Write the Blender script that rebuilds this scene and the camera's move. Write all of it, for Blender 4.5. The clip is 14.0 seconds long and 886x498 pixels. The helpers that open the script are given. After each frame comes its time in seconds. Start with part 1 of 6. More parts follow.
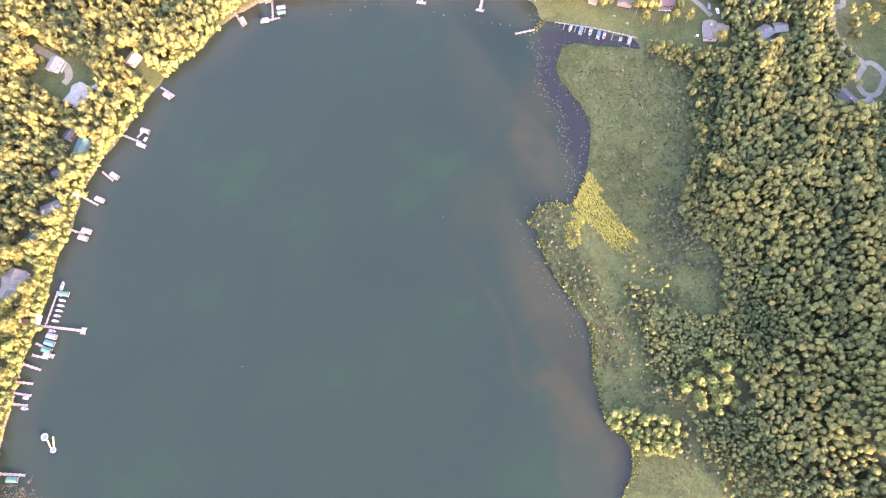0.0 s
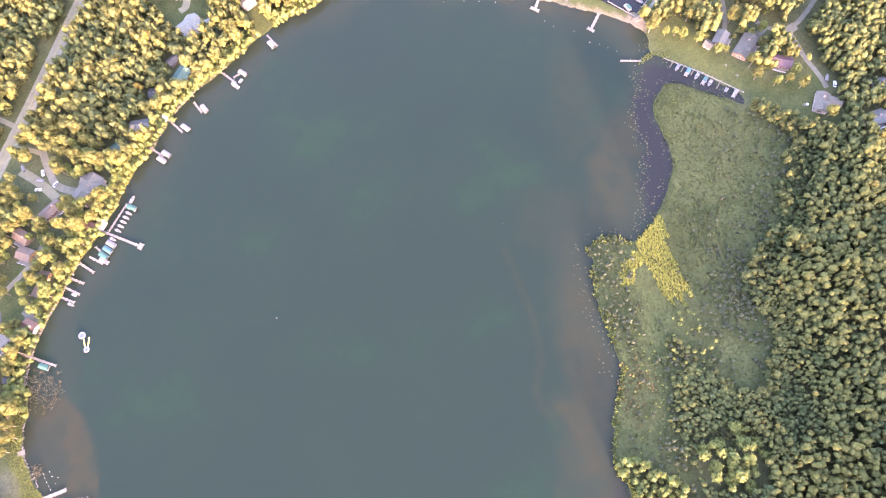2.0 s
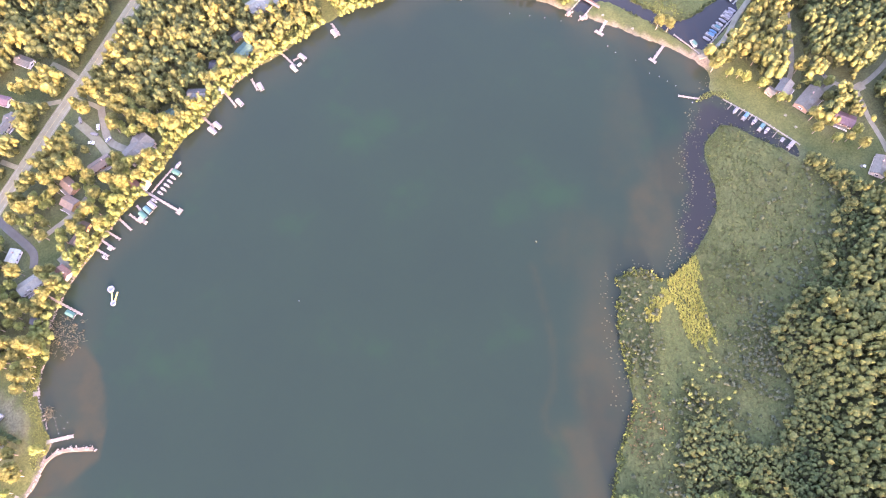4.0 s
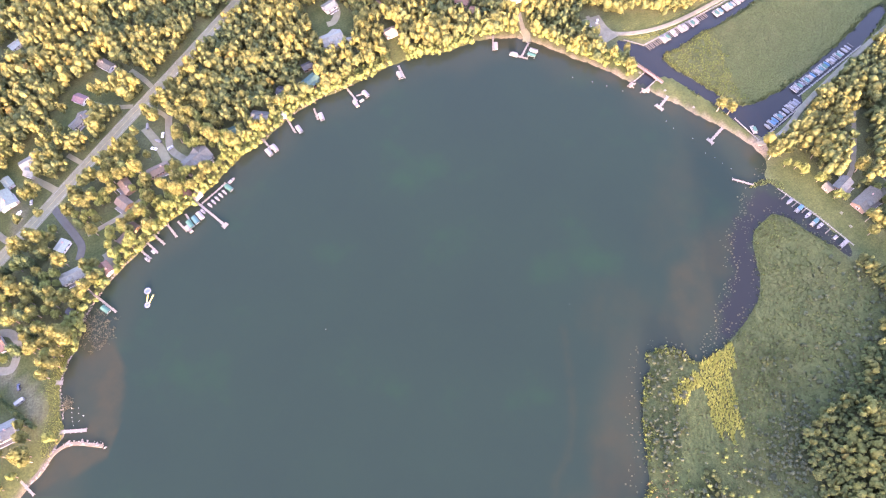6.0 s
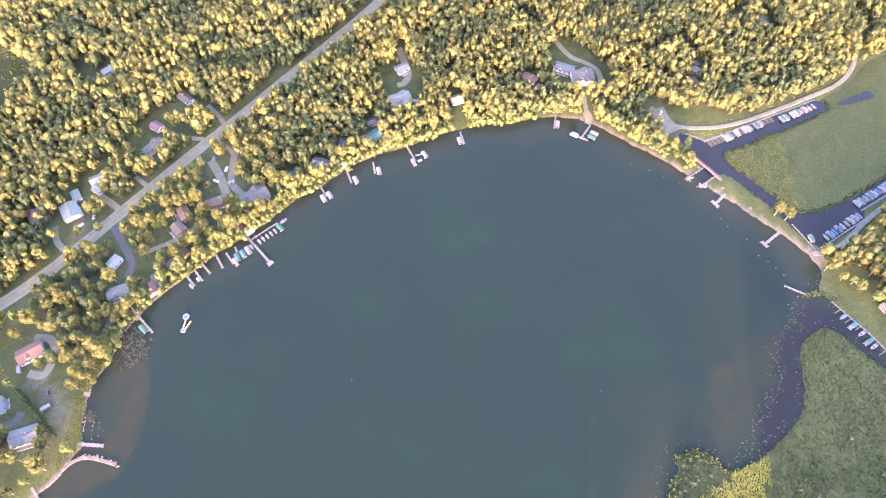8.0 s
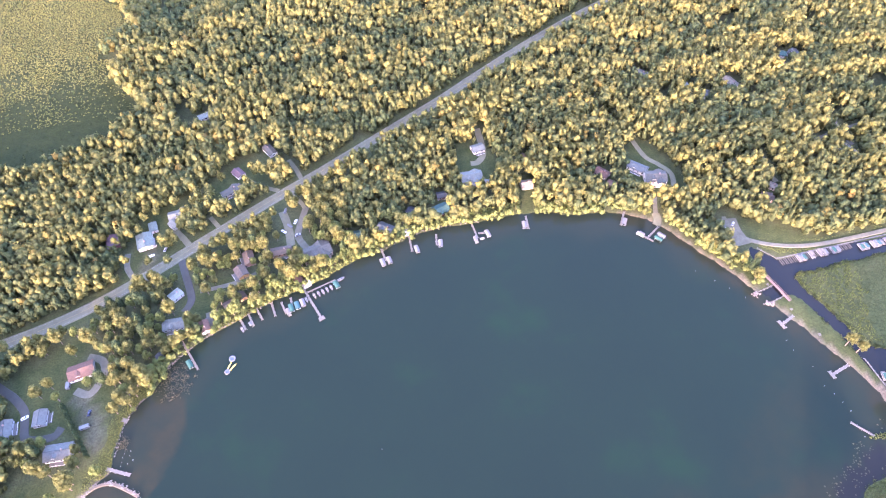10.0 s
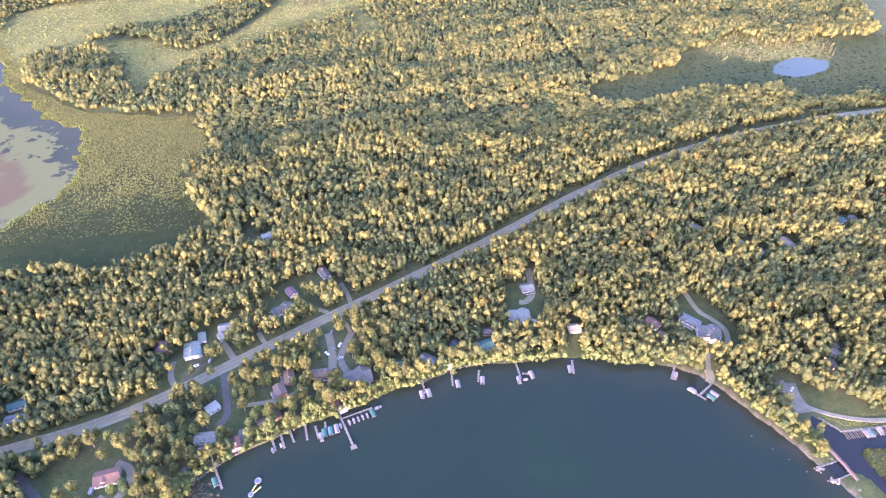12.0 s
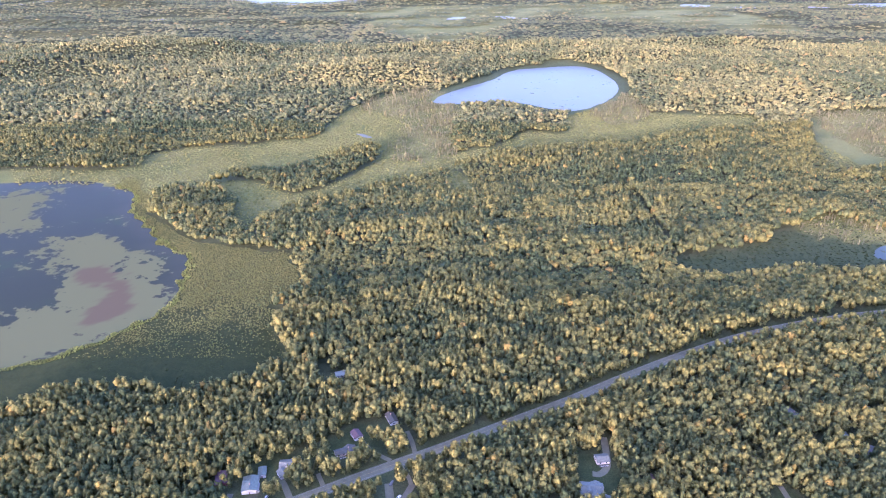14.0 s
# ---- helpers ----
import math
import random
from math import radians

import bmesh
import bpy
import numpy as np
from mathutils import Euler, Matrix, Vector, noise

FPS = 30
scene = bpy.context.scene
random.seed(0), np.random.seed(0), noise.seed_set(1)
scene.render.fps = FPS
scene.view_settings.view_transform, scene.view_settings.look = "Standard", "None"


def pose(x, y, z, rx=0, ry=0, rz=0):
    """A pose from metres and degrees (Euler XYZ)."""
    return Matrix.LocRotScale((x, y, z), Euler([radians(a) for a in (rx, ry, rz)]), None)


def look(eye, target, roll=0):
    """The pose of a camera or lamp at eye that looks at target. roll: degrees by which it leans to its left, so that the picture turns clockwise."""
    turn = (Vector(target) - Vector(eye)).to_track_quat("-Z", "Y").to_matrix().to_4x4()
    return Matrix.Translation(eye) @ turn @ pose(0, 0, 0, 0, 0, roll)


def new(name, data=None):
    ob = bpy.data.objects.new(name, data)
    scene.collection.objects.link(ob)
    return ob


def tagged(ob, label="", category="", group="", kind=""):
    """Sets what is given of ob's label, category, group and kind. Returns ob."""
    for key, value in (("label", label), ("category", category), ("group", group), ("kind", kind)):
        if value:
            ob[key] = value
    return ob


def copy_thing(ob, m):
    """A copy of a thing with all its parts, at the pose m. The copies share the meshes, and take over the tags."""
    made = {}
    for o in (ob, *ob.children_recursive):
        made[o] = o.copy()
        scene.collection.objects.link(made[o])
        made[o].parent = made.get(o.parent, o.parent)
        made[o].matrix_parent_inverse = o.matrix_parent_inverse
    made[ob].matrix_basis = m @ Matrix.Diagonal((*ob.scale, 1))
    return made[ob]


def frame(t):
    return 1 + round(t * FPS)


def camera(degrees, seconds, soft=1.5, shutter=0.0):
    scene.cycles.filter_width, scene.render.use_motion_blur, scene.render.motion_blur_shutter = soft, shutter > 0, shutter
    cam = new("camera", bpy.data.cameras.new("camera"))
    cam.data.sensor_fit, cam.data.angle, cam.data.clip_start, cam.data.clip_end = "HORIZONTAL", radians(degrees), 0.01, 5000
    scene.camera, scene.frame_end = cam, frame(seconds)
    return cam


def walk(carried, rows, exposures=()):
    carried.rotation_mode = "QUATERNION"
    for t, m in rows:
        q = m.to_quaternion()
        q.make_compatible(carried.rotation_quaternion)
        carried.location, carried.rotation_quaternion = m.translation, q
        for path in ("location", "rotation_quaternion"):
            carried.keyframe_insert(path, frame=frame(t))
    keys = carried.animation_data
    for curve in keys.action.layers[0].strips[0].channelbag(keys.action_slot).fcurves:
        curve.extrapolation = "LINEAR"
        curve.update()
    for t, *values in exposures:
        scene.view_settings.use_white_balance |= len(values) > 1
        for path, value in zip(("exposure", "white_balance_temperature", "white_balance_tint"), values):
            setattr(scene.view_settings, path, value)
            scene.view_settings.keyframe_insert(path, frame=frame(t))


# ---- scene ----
SECONDS = 14.0
PLAN = 1.28            # metres in one unit of the plan
EYE = (0.0, 0.0, 300.0 * PLAN)
cam = camera(68.7, SECONDS, soft=1.1)
# seconds, then the turn of the camera; it hovers on one spot and lifts its gaze
TURNS = (
    (0.0, 19.08, 3.77, -65.60), (0.5, 19.30, 3.70, -61.83), (1.0, 19.52, 3.64, -57.95), (1.5, 19.75, 3.54, -54.10),
    (2.0, 19.95, 3.43, -50.69), (2.5, 20.08, 3.36, -48.55), (3.0, 20.22, 3.27, -46.01), (5.5, 24.20, 2.79, -35.49),
    (6.0, 25.62, 2.62, -33.12), (6.5, 26.25, 2.55, -32.09), (7.0, 28.49, 2.34, -28.74), (7.5, 29.92, 2.20, -26.81),
    (8.0, 31.64, 2.05, -24.56), (10.5, 41.22, 1.21, -13.14), (11.0, 44.20, 1.06, -11.57), (11.5, 46.91, 0.96, -10.46),
    (12.0, 50.61, 0.78, -8.65), (12.5, 53.67, 0.63, -6.72), (13.0, 57.24, 0.42, -4.27), (13.5, 60.39, 0.18, -2.08),
    (14.0, 64.00, 0.0, 0.0))
EXPOSURES = ((0.0, 5.14, 6050, 54), (3.2, 5.12, 6050, 54), (7.5, 4.81, 5700, 52), (10.5, 4.53, 5100, 52), (11.5, 4.36, 5000, 53), (12.5, 4.14, 4900, 53), (14.0, 3.66, 4650, 53))
walk(cam, [(t, pose(*EYE, rx, ry, rz)) for t, rx, ry, rz in TURNS], EXPOSURES)

# ---------------------------------------------------------------- light
SUN_ELEVATION, SUN_AZIMUTH = radians(7.2), math.atan2(-0.47, -0.88)
world = bpy.data.worlds.new("world")
scene.world = world
world.use_nodes = True
wn = world.node_tree
sky = wn.nodes.new("ShaderNodeTexSky")
sky.sky_type, sky.sun_disc = "NISHITA", False
sky.sun_elevation, sky.sun_rotation = SUN_ELEVATION, SUN_AZIMUTH
sky.dust_density, sky.air_density, sky.ozone_density = 3.5, 1.0, 0.6
wn.nodes["Background"].inputs["Strength"].default_value = 0.15
wn.links.new(sky.outputs["Color"], wn.nodes["Background"].inputs["Color"])
sun = new("sun", bpy.data.lights.new("sun", "SUN"))
sun.data.energy, sun.data.angle, sun.data.color = 1.30, radians(0.6), (1.0, 0.71, 0.40)
to_sun = Vector((math.sin(SUN_AZIMUTH) * math.cos(SUN_ELEVATION), math.cos(SUN_AZIMUTH) * math.cos(SUN_ELEVATION), math.sin(SUN_ELEVATION)))
sun.matrix_world = look(to_sun * 900, (0, 0, 0))

# ---------------------------------------------------------------- materials


def material(name, rough=0.8, metal=0.0):
    m = bpy.data.materials.new(name)
    m.use_nodes = True
    b = m.node_tree.nodes["Principled BSDF"]
    b.inputs["Roughness"].default_value, b.inputs["Metallic"].default_value = rough, metal
    return m, m.node_tree, b


def node(nt, kind, **values):
    n = nt.nodes.new(kind)
    for key, value in values.items():
        n.inputs[key.replace("_", " ")].default_value = value
    return n


def noise_at(nt, scale, detail=4.0, rough=0.55):
    geo = nt.nodes.new("ShaderNodeNewGeometry")
    n = node(nt, "ShaderNodeTexNoise", Scale=scale, Detail=detail, Roughness=rough)
    nt.links.new(geo.outputs["Position"], n.inputs["Vector"])
    return n.outputs["Fac"]


def ramp(nt, fac, *stops):
    r = nt.nodes.new("ShaderNodeValToRGB")
    el = r.color_ramp.elements
    while len(el) < len(stops):
        el.new(0.5)
    for e, (p, c) in zip(el, stops):
        e.position, e.color = p, (*c, 1)
    nt.links.new(fac, r.inputs["Fac"])
    return r.outputs["Color"]


def blend(nt, fac, a, b, mode="MIX"):
    m = nt.nodes.new("ShaderNodeMix")
    m.data_type, m.blend_type = "RGBA", mode
    for sock, value in ((m.inputs[0], fac), (m.inputs[6], a), (m.inputs[7], b)):
        if isinstance(value, (int, float)):
            sock.default_value = value
        elif isinstance(value, tuple):
            sock.default_value = (*value, 1)
        else:
            nt.links.new(value, sock)
    return m.outputs[2]


def bump(nt, bsdf, height, strength, distance):
    b = node(nt, "ShaderNodeBump", Strength=strength, Distance=distance)
    nt.links.new(height, b.inputs["Height"])
    nt.links.new(b.outputs["Normal"], bsdf.inputs["Normal"])


def attribute(nt, name, out="Fac"):
    a = nt.nodes.new("ShaderNodeAttribute")
    a.attribute_name = name
    return a.outputs[out]


def maths(nt, op, a, b):
    m = nt.nodes.new("ShaderNodeMath")
    m.operation, m.use_clamp = op, True
    for sock, value in zip(m.inputs, (a, b)):
        if isinstance(value, (int, float)):
            sock.default_value = value
        else:
            nt.links.new(value, sock)
    return m.outputs[0]


def plain(name, colour, rough=0.7, metal=0.0, vary=0.25, scale=1.5, relief=0.0):
    """A surface of one colour with grain, soft stains and some wear."""
    m, nt, b = material(name, rough, metal)
    dark = tuple(c * (1 - vary) for c in colour)
    light = tuple(min(1, c * (1 + vary)) for c in colour)
    base = ramp(nt, noise_at(nt, scale, 5), (0.3, dark), (0.7, light))
    fine = ramp(nt, noise_at(nt, scale * 9, 3), (0.35, (0.86, 0.86, 0.86)), (0.65, (1, 1, 1)))
    nt.links.new(blend(nt, 1.0, base, fine, "MULTIPLY"), b.inputs["Base Color"])
    if relief:
        bump(nt, b, noise_at(nt, scale * 9, 3), 0.6, relief)
    return m


def foliage(name, dark, light, glow=0.4):
    """Leaves: tint by tree, variation by clump, and light that comes through."""
    m, nt, b = material(name, 0.75)
    geo = nt.nodes.new("ShaderNodeNewGeometry")
    tree = ramp(nt, attribute(nt, "tint"), (0.0, dark), (0.82, light), (0.93, (light[0] * 1.2, light[1] * 1.0, light[2] * 0.9)), (1.0, (light[0] * 1.3, light[1] * 0.95, light[2] * 1.2)))
    clump = ramp(nt, geo.outputs["Random Per Island"], (0.0, (0.72, 0.75, 0.72)), (1.0, (1.14, 1.12, 1.08)))
    leaf = ramp(nt, noise_at(nt, 0.75, 4, 0.65), (0.32, (0.70, 0.72, 0.72)), (0.68, (1.2, 1.18, 1.14)))
    colour = blend(nt, 1.0, blend(nt, 1.0, tree, clump, "MULTIPLY"), leaf, "MULTIPLY")
    nt.links.new(colour, b.inputs["Base Color"])
    b.inputs["Specular IOR Level"].default_value = 0.15
    bump(nt, b, noise_at(nt, 0.6, 4, 0.65), 1.0, 1.6)
    tr = nt.nodes.new("ShaderNodeBsdfTranslucent")
    nt.links.new(colour, tr.inputs["Color"])
    mix = nt.nodes.new("ShaderNodeMixShader")
    mix.inputs[0].default_value = glow
    nt.links.new(b.outputs[0], mix.inputs[1])
    nt.links.new(tr.outputs[0], mix.inputs[2])
    nt.links.new(mix.outputs[0], nt.nodes["Material Output"].inputs["Surface"])
    return m


def ground_material():
    m, nt, b = material("ground_cover", 0.95)
    b.inputs["Specular IOR Level"].default_value = 0.1
    big, mid, fine = noise_at(nt, 0.012, 5), noise_at(nt, 0.09, 5, 0.65), noise_at(nt, 0.9, 4, 0.7)
    floor = ramp(nt, mid, (0.3, (0.038, 0.047, 0.020)), (0.7, (0.066, 0.073, 0.032)))
    lawn = ramp(nt, mid, (0.3, (0.030, 0.042, 0.014)), (0.7, (0.056, 0.064, 0.022)))
    marsh = ramp(nt, mid, (0.25, (0.034, 0.046, 0.017)), (0.55, (0.048, 0.058, 0.022)), (0.8, (0.068, 0.068, 0.029)))
    marsh = blend(nt, ramp(nt, big, (0.4, (0, 0, 0)), (0.65, (0.7, 0.7, 0.7))), marsh, (0.050, 0.064, 0.022))
    sand = ramp(nt, mid, (0.3, (0.082, 0.071, 0.051)), (0.7, (0.122, 0.104, 0.075)))
    grain = ramp(nt, fine, (0.3, (0.6, 0.6, 0.6)), (0.7, (1.3, 1.3, 1.3)))
    c = blend(nt, attribute(nt, "lawn"), floor, lawn)
    c = blend(nt, attribute(nt, "marsh"), c, marsh)
    # dark bog ground, with the shade over the near bog put into its colour
    shaded_peat = ramp(nt, mid, (0.3, (0.015, 0.021, 0.006)), (0.7, (0.028, 0.034, 0.009)))
    c = blend(nt, attribute(nt, "shaded_peat"), c, shaded_peat)
    # dry meadow colour, also used as painted sunlight on the glades
    dry = ramp(nt, big, (0.35, (0.090, 0.100, 0.024)), (0.6, (0.140, 0.136, 0.038)))
    c = blend(nt, attribute(nt, "dry"), c, dry)
    c = blend(nt, attribute(nt, "sand"), c, sand)
    nt.links.new(blend(nt, 1.0, c, grain, "MULTIPLY"), b.inputs["Base Color"])
    bump(nt, b, fine, 0.8, 0.5)
    return m


def water_material(name, deep, shallow, bed, cover=0.0, mirror=0.5, ripple=0.07):
    """Lake water: murky body colour, pale shelves near the shore, weed beds and a faintly rippled mirror on top."""
    m, nt, b = material(name, 0.08)
    b.inputs["IOR"].default_value = 1.33
    b.inputs["Specular IOR Level"].default_value = mirror
    big, mid = noise_at(nt, 0.014, 6, 0.6), noise_at(nt, 0.07, 5, 0.6)
    weeds = ramp(nt, big, (0.35, deep), (0.55, tuple(d * k for d, k in zip(deep, (1.04, 1.06, 1.02)))), (0.7, tuple(d * k for d, k in zip(deep, (1.03, 1.3, 0.98)))))
    edge = maths(nt, "ADD", attribute(nt, "shallow"), 0.0)
    c = blend(nt, ramp(nt, edge, (0.0, (0, 0, 0)), (1.0, (1, 1, 1))), weeds, shallow)
    soft_edge = (0.35, (0.35, 0.35, 0.35)), (0.6, (1, 1, 1))
    bedmask = maths(nt, "MULTIPLY", attribute(nt, "bed"), ramp(nt, mid, *soft_edge))
    if cover:      # floating weed with a frayed edge
        frayed = maths(nt, "MULTIPLY", maths(nt, "MULTIPLY", mid, 1.0), big)
        frayed = maths(nt, "MULTIPLY", frayed, 2.0)
        bedmask = ramp(nt, maths(nt, "ADD", maths(nt, "MULTIPLY", attribute(nt, "bed"), 0.5), maths(nt, "MULTIPLY", frayed, 1.0)), (0.72, (0, 0, 0)), (0.77, (1, 1, 1)))
        nt.links.new(maths(nt, "MULTIPLY", maths(nt, "SUBTRACT", 1.0, bedmask), mirror), b.inputs["Specular IOR Level"])
    c = blend(nt, bedmask, c, bed)
    c = blend(nt, attribute(nt, "muck"), c, (0.011, 0.0125, 0.013))
    c = blend(nt, attribute(nt, "brown"), c, (0.066, 0.054, 0.034))
    nt.links.new(c, b.inputs["Base Color"])
    mat_rough = maths(nt, "MULTIPLY", bedmask, cover)
    nt.links.new(maths(nt, "ADD", mat_rough, ripple), b.inputs["Roughness"])
    bump(nt, b, noise_at(nt, 0.5, 4), 0.10, 0.15)
    return m


ASPHALT = plain("asphalt", (0.116, 0.112, 0.064), 0.9, vary=0.15, scale=0.25)
GRAVEL = plain("gravel", (0.104, 0.102, 0.070), 0.95, vary=0.2, scale=0.35)
DARK_ASPHALT = plain("fresh_asphalt", (0.047, 0.047, 0.037), 0.9, vary=0.15, scale=0.25)
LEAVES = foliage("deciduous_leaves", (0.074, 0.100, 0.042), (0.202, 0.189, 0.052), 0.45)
# paler than LEAVES: the haze over the far woods is put into the colour
HAZE_LEAVES = foliage("hazed_far_leaves", (0.098, 0.120, 0.052), (0.222, 0.212, 0.078))
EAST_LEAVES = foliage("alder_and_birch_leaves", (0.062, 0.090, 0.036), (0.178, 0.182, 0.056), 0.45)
NEEDLES = foliage("conifer_needles", (0.03, 0.05, 0.022), (0.06, 0.085, 0.03), 0.1)
ROAD_YELLOW = plain("road_yellow", (0.22, 0.17, 0.07), 0.8, vary=0.2)
ROAD_WHITE = plain("road_white", (0.22, 0.215, 0.2), 0.8, vary=0.15)
BARK = plain("bark", (0.16, 0.13, 0.10), 0.95, vary=0.3, scale=2.0)
GROUND = ground_material()
LAKE_WATER = water_material("lake_water", (0.0081, 0.0151, 0.0119), (0.0134, 0.0185, 0.0129), (0.0180, 0.0194, 0.0120), mirror=0.15)
CANAL_WATER = water_material("canal_water", (0.008, 0.009, 0.010), (0.010, 0.011, 0.011), (0.018, 0.021, 0.011), mirror=0.3)
POND_WATER = water_material("pond_water", (0.024, 0.029, 0.020), (0.031, 0.035, 0.025), (0.078, 0.084, 0.040), 0.8, 0.02, 0.22)
MARSH_POND = water_material("marsh_pond_water", (0.028, 0.041, 0.036), (0.034, 0.046, 0.040), (0.06, 0.07, 0.04), 0.8, 0.06, 0.3)
FAR_WATER = water_material("far_water", (0.058, 0.066, 0.050), (0.062, 0.070, 0.054), (0.09, 0.09, 0.06), 0.8, 0.09, 0.3)

# ---------------------------------------------------------------- plan helpers


def curve(points, closed=True, steps=6):
    """A smooth line through the points (Catmull-Rom)."""
    p = np.array(points, float)
    n = len(p)
    out = []
    for i in range(n if closed else n - 1):
        a, b, c, d = (p[(i + k) % n] if closed else p[min(max(i + k, 0), n - 1)] for k in (-1, 0, 1, 2))
        for s in np.arange(steps) / steps:
            out.append(0.5 * (2 * b + (c - a) * s + (2 * a - 5 * b + 4 * c - d) * s * s + (3 * b - a - 3 * c + d) * s ** 3))
    if not closed:
        out.append(p[-1])
    return np.array(out)


def line_distance(line, x, y, closed=False):
    """How far each place is from a line."""
    d = np.full(x.shape, 1e9)
    q = np.vstack([line, line[:1]]) if closed else line
    for (ax, ay), (bx, by) in zip(q[:-1], q[1:]):
        dx, dy = bx - ax, by - ay
        s = np.clip(((x - ax) * dx + (y - ay) * dy) / (dx * dx + dy * dy + 1e-9), 0, 1)
        np.minimum(d, (x - ax - s * dx) ** 2 + (y - ay - s * dy) ** 2, out=d)
    return np.sqrt(d)


def area_distance(line, x, y, reach=120.0):
    """Signed distance to a closed outline, less than 0 inside; exact within reach of its box."""
    x, y = np.asarray(x, float), np.asarray(y, float)
    out = np.full(x.shape, reach)
    near = (x > line[:, 0].min() - reach) & (x < line[:, 0].max() + reach) & (y > line[:, 1].min() - reach) & (y < line[:, 1].max() + reach)
    if near.any():
        px, py = x[near], y[near]
        d = line_distance(line, px, py, True)
        within = np.zeros(px.shape, bool)
        q = np.vstack([line, line[:1]])
        for (ax, ay), (bx, by) in zip(q[:-1], q[1:]):
            if ay != by:
                within ^= ((ay > py) != (by > py)) & (px < (bx - ax) * (py - ay) / (by - ay) + ax)
        out[near] = np.where(within, -d, d)
    return out


def wobble(x, y, size, seed=0):
    """Smooth noise over the plan, about -1 to 1."""
    r = np.random.RandomState(seed)
    v = np.zeros(np.shape(x))
    for k in range(9):
        a, s = r.uniform(0, 6.283), r.uniform(0.6, 1.9) * 6.283 / size
        v = v + np.sin((x * np.cos(a) + y * np.sin(a)) * s + r.uniform(0, 6.283))
    return v / 3.2


def mesh_from(name, verts, faces, mat, smooth=False, **attributes):
    """A mesh object from arrays in units of the plan: faces all of one size."""
    verts, faces = np.asarray(verts, np.float32) * PLAN, np.asarray(faces, np.int32)
    me = bpy.data.meshes.new(name)
    me.vertices.add(len(verts))
    me.vertices.foreach_set("co", verts.ravel())
    k = faces.shape[1]
    me.loops.add(faces.size)
    me.loops.foreach_set("vertex_index", faces.ravel())
    me.polygons.add(len(faces))
    me.polygons.foreach_set("loop_start", np.arange(0, faces.size, k, dtype=np.int32))
    me.update(calc_edges=True)
    me.polygons.foreach_set("use_smooth", np.broadcast_to(smooth, len(faces)).astype(bool))
    for key, values in attributes.items():
        me.attributes.new(key, "FLOAT", "POINT").data.foreach_set("value", np.asarray(values, np.float32))
    me.materials.append(mat)
    return new(name, me)


def spot(x, y, z=0.0, turn=0.0):
    """The pose of a thing at a place of the plan."""
    return pose(x * PLAN, y * PLAN, z * PLAN, 0, 0, turn)


def grid_faces(nx, ny):
    i = (np.arange(ny - 1)[:, None] * nx + np.arange(nx - 1)[None]).ravel()
    return np.stack([i, i + 1, i + nx + 1, i + nx], 1)


def step(a, b, v):
    s = np.clip((v - a) / (b - a), 0, 1)
    return s * s * (3 - 2 * s)


# ---------------------------------------------------------------- the plan
WEST_SHORE = ((-400, -20), (-330, 70), (-230, 108), (-158, 131), (-143, 137), (-135, 144), (-130, 148), (-128, 159), (-125, 168), (-122, 174), (-116, 181),
              (-109, 186), (-103, 197), (-94, 204), (-81, 211), (-67, 216), (-46, 224), (-32, 227), (-18, 231), (5, 240), (20, 242), (41, 249), (59, 250))
NORTH_SHORE = ((81, 248), (118, 246), (140, 237), (158, 234), (171, 228), (182, 220), (191, 206), (200, 187), (209, 171), (216, 152), (225, 130), (231, 113),
               (237, 97), (239, 86), (238, 73), (230, 67), (231, 59), (234, 44), (236, 16), (232, 10), (229, 21), (225, 33), (222, 45), (216, 49))
EAST_SHORE = ((201, 46), (191, 32), (180, 20), (160, 13), (146, 11), (133, 13), (128, 24), (117, 28), (112, 21), (105, 17), (96, 7), (88, -4), (80, -16), (70, -22),
              (60, -26), (51, -32), (42, -39), (37, -50), (27, -56), (8, -62), (-20, -120), (-60, -230), (-200, -330), (-380, -260), (-450, -130))
LAKE = curve(WEST_SHORE + NORTH_SHORE + EAST_SHORE, steps=5)
CANAL = curve(((226.5, 184), (231, 182.5), (236, 176), (240, 172), (258, 172), (284, 171.5), (300, 170), (318, 170), (322, 163), (311, 161), (287, 160), (273, 161), (252, 160), (243, 161), (241, 151),
               (245, 137), (248, 123), (252, 110), (262, 105), (280, 103.5), (296, 104), (311, 106), (338, 110), (367, 116), (372, 111), (350, 103), (332, 99.5), (311, 97), (286, 95), (283, 90),
               (275, 88.5), (261, 86.5), (251, 86), (245.5, 91), (243.5, 104), (243, 113), (240, 128), (235, 146), (229, 149.5), (218, 148), (211, 150), (211, 154), (219, 155.5), (227, 158), (228, 166), (226.5, 176)), steps=4)
EAST_MARSH = curve(((231, 9), (228, -8), (217, -23), (198, -28), (172, -33), (157, -36), (146, -42), (135, -58), (113, -71), (102, -63), (96, -44), (84, -40),
                    (72, -50), (60, -66), (47, -79), (20, -100), (0, -70), (40, -20), (110, 40), (200, 60), (232, 30)), steps=4)
NORTH_MARSH = curve(((238, 168), (300, 166), (345, 176), (372, 182), (420, 176), (440, 130), (400, 108), (300, 100), (250, 100), (240, 130)), steps=4)
WEST_BOG = curve(((-420, 330), (-302, 352), (-258, 378), (-216, 374), (-170, 380), (-141, 394), (-122, 415), (-134, 447), (-147, 482), (-138, 521), (-133, 560), (-180, 610), (-240, 622),
                  (-296, 660), (-345, 712), (-370, 759), (-424, 848), (-502, 864), (-616, 857), (-700, 880), (-800, 600), (-600, 380)), steps=4)
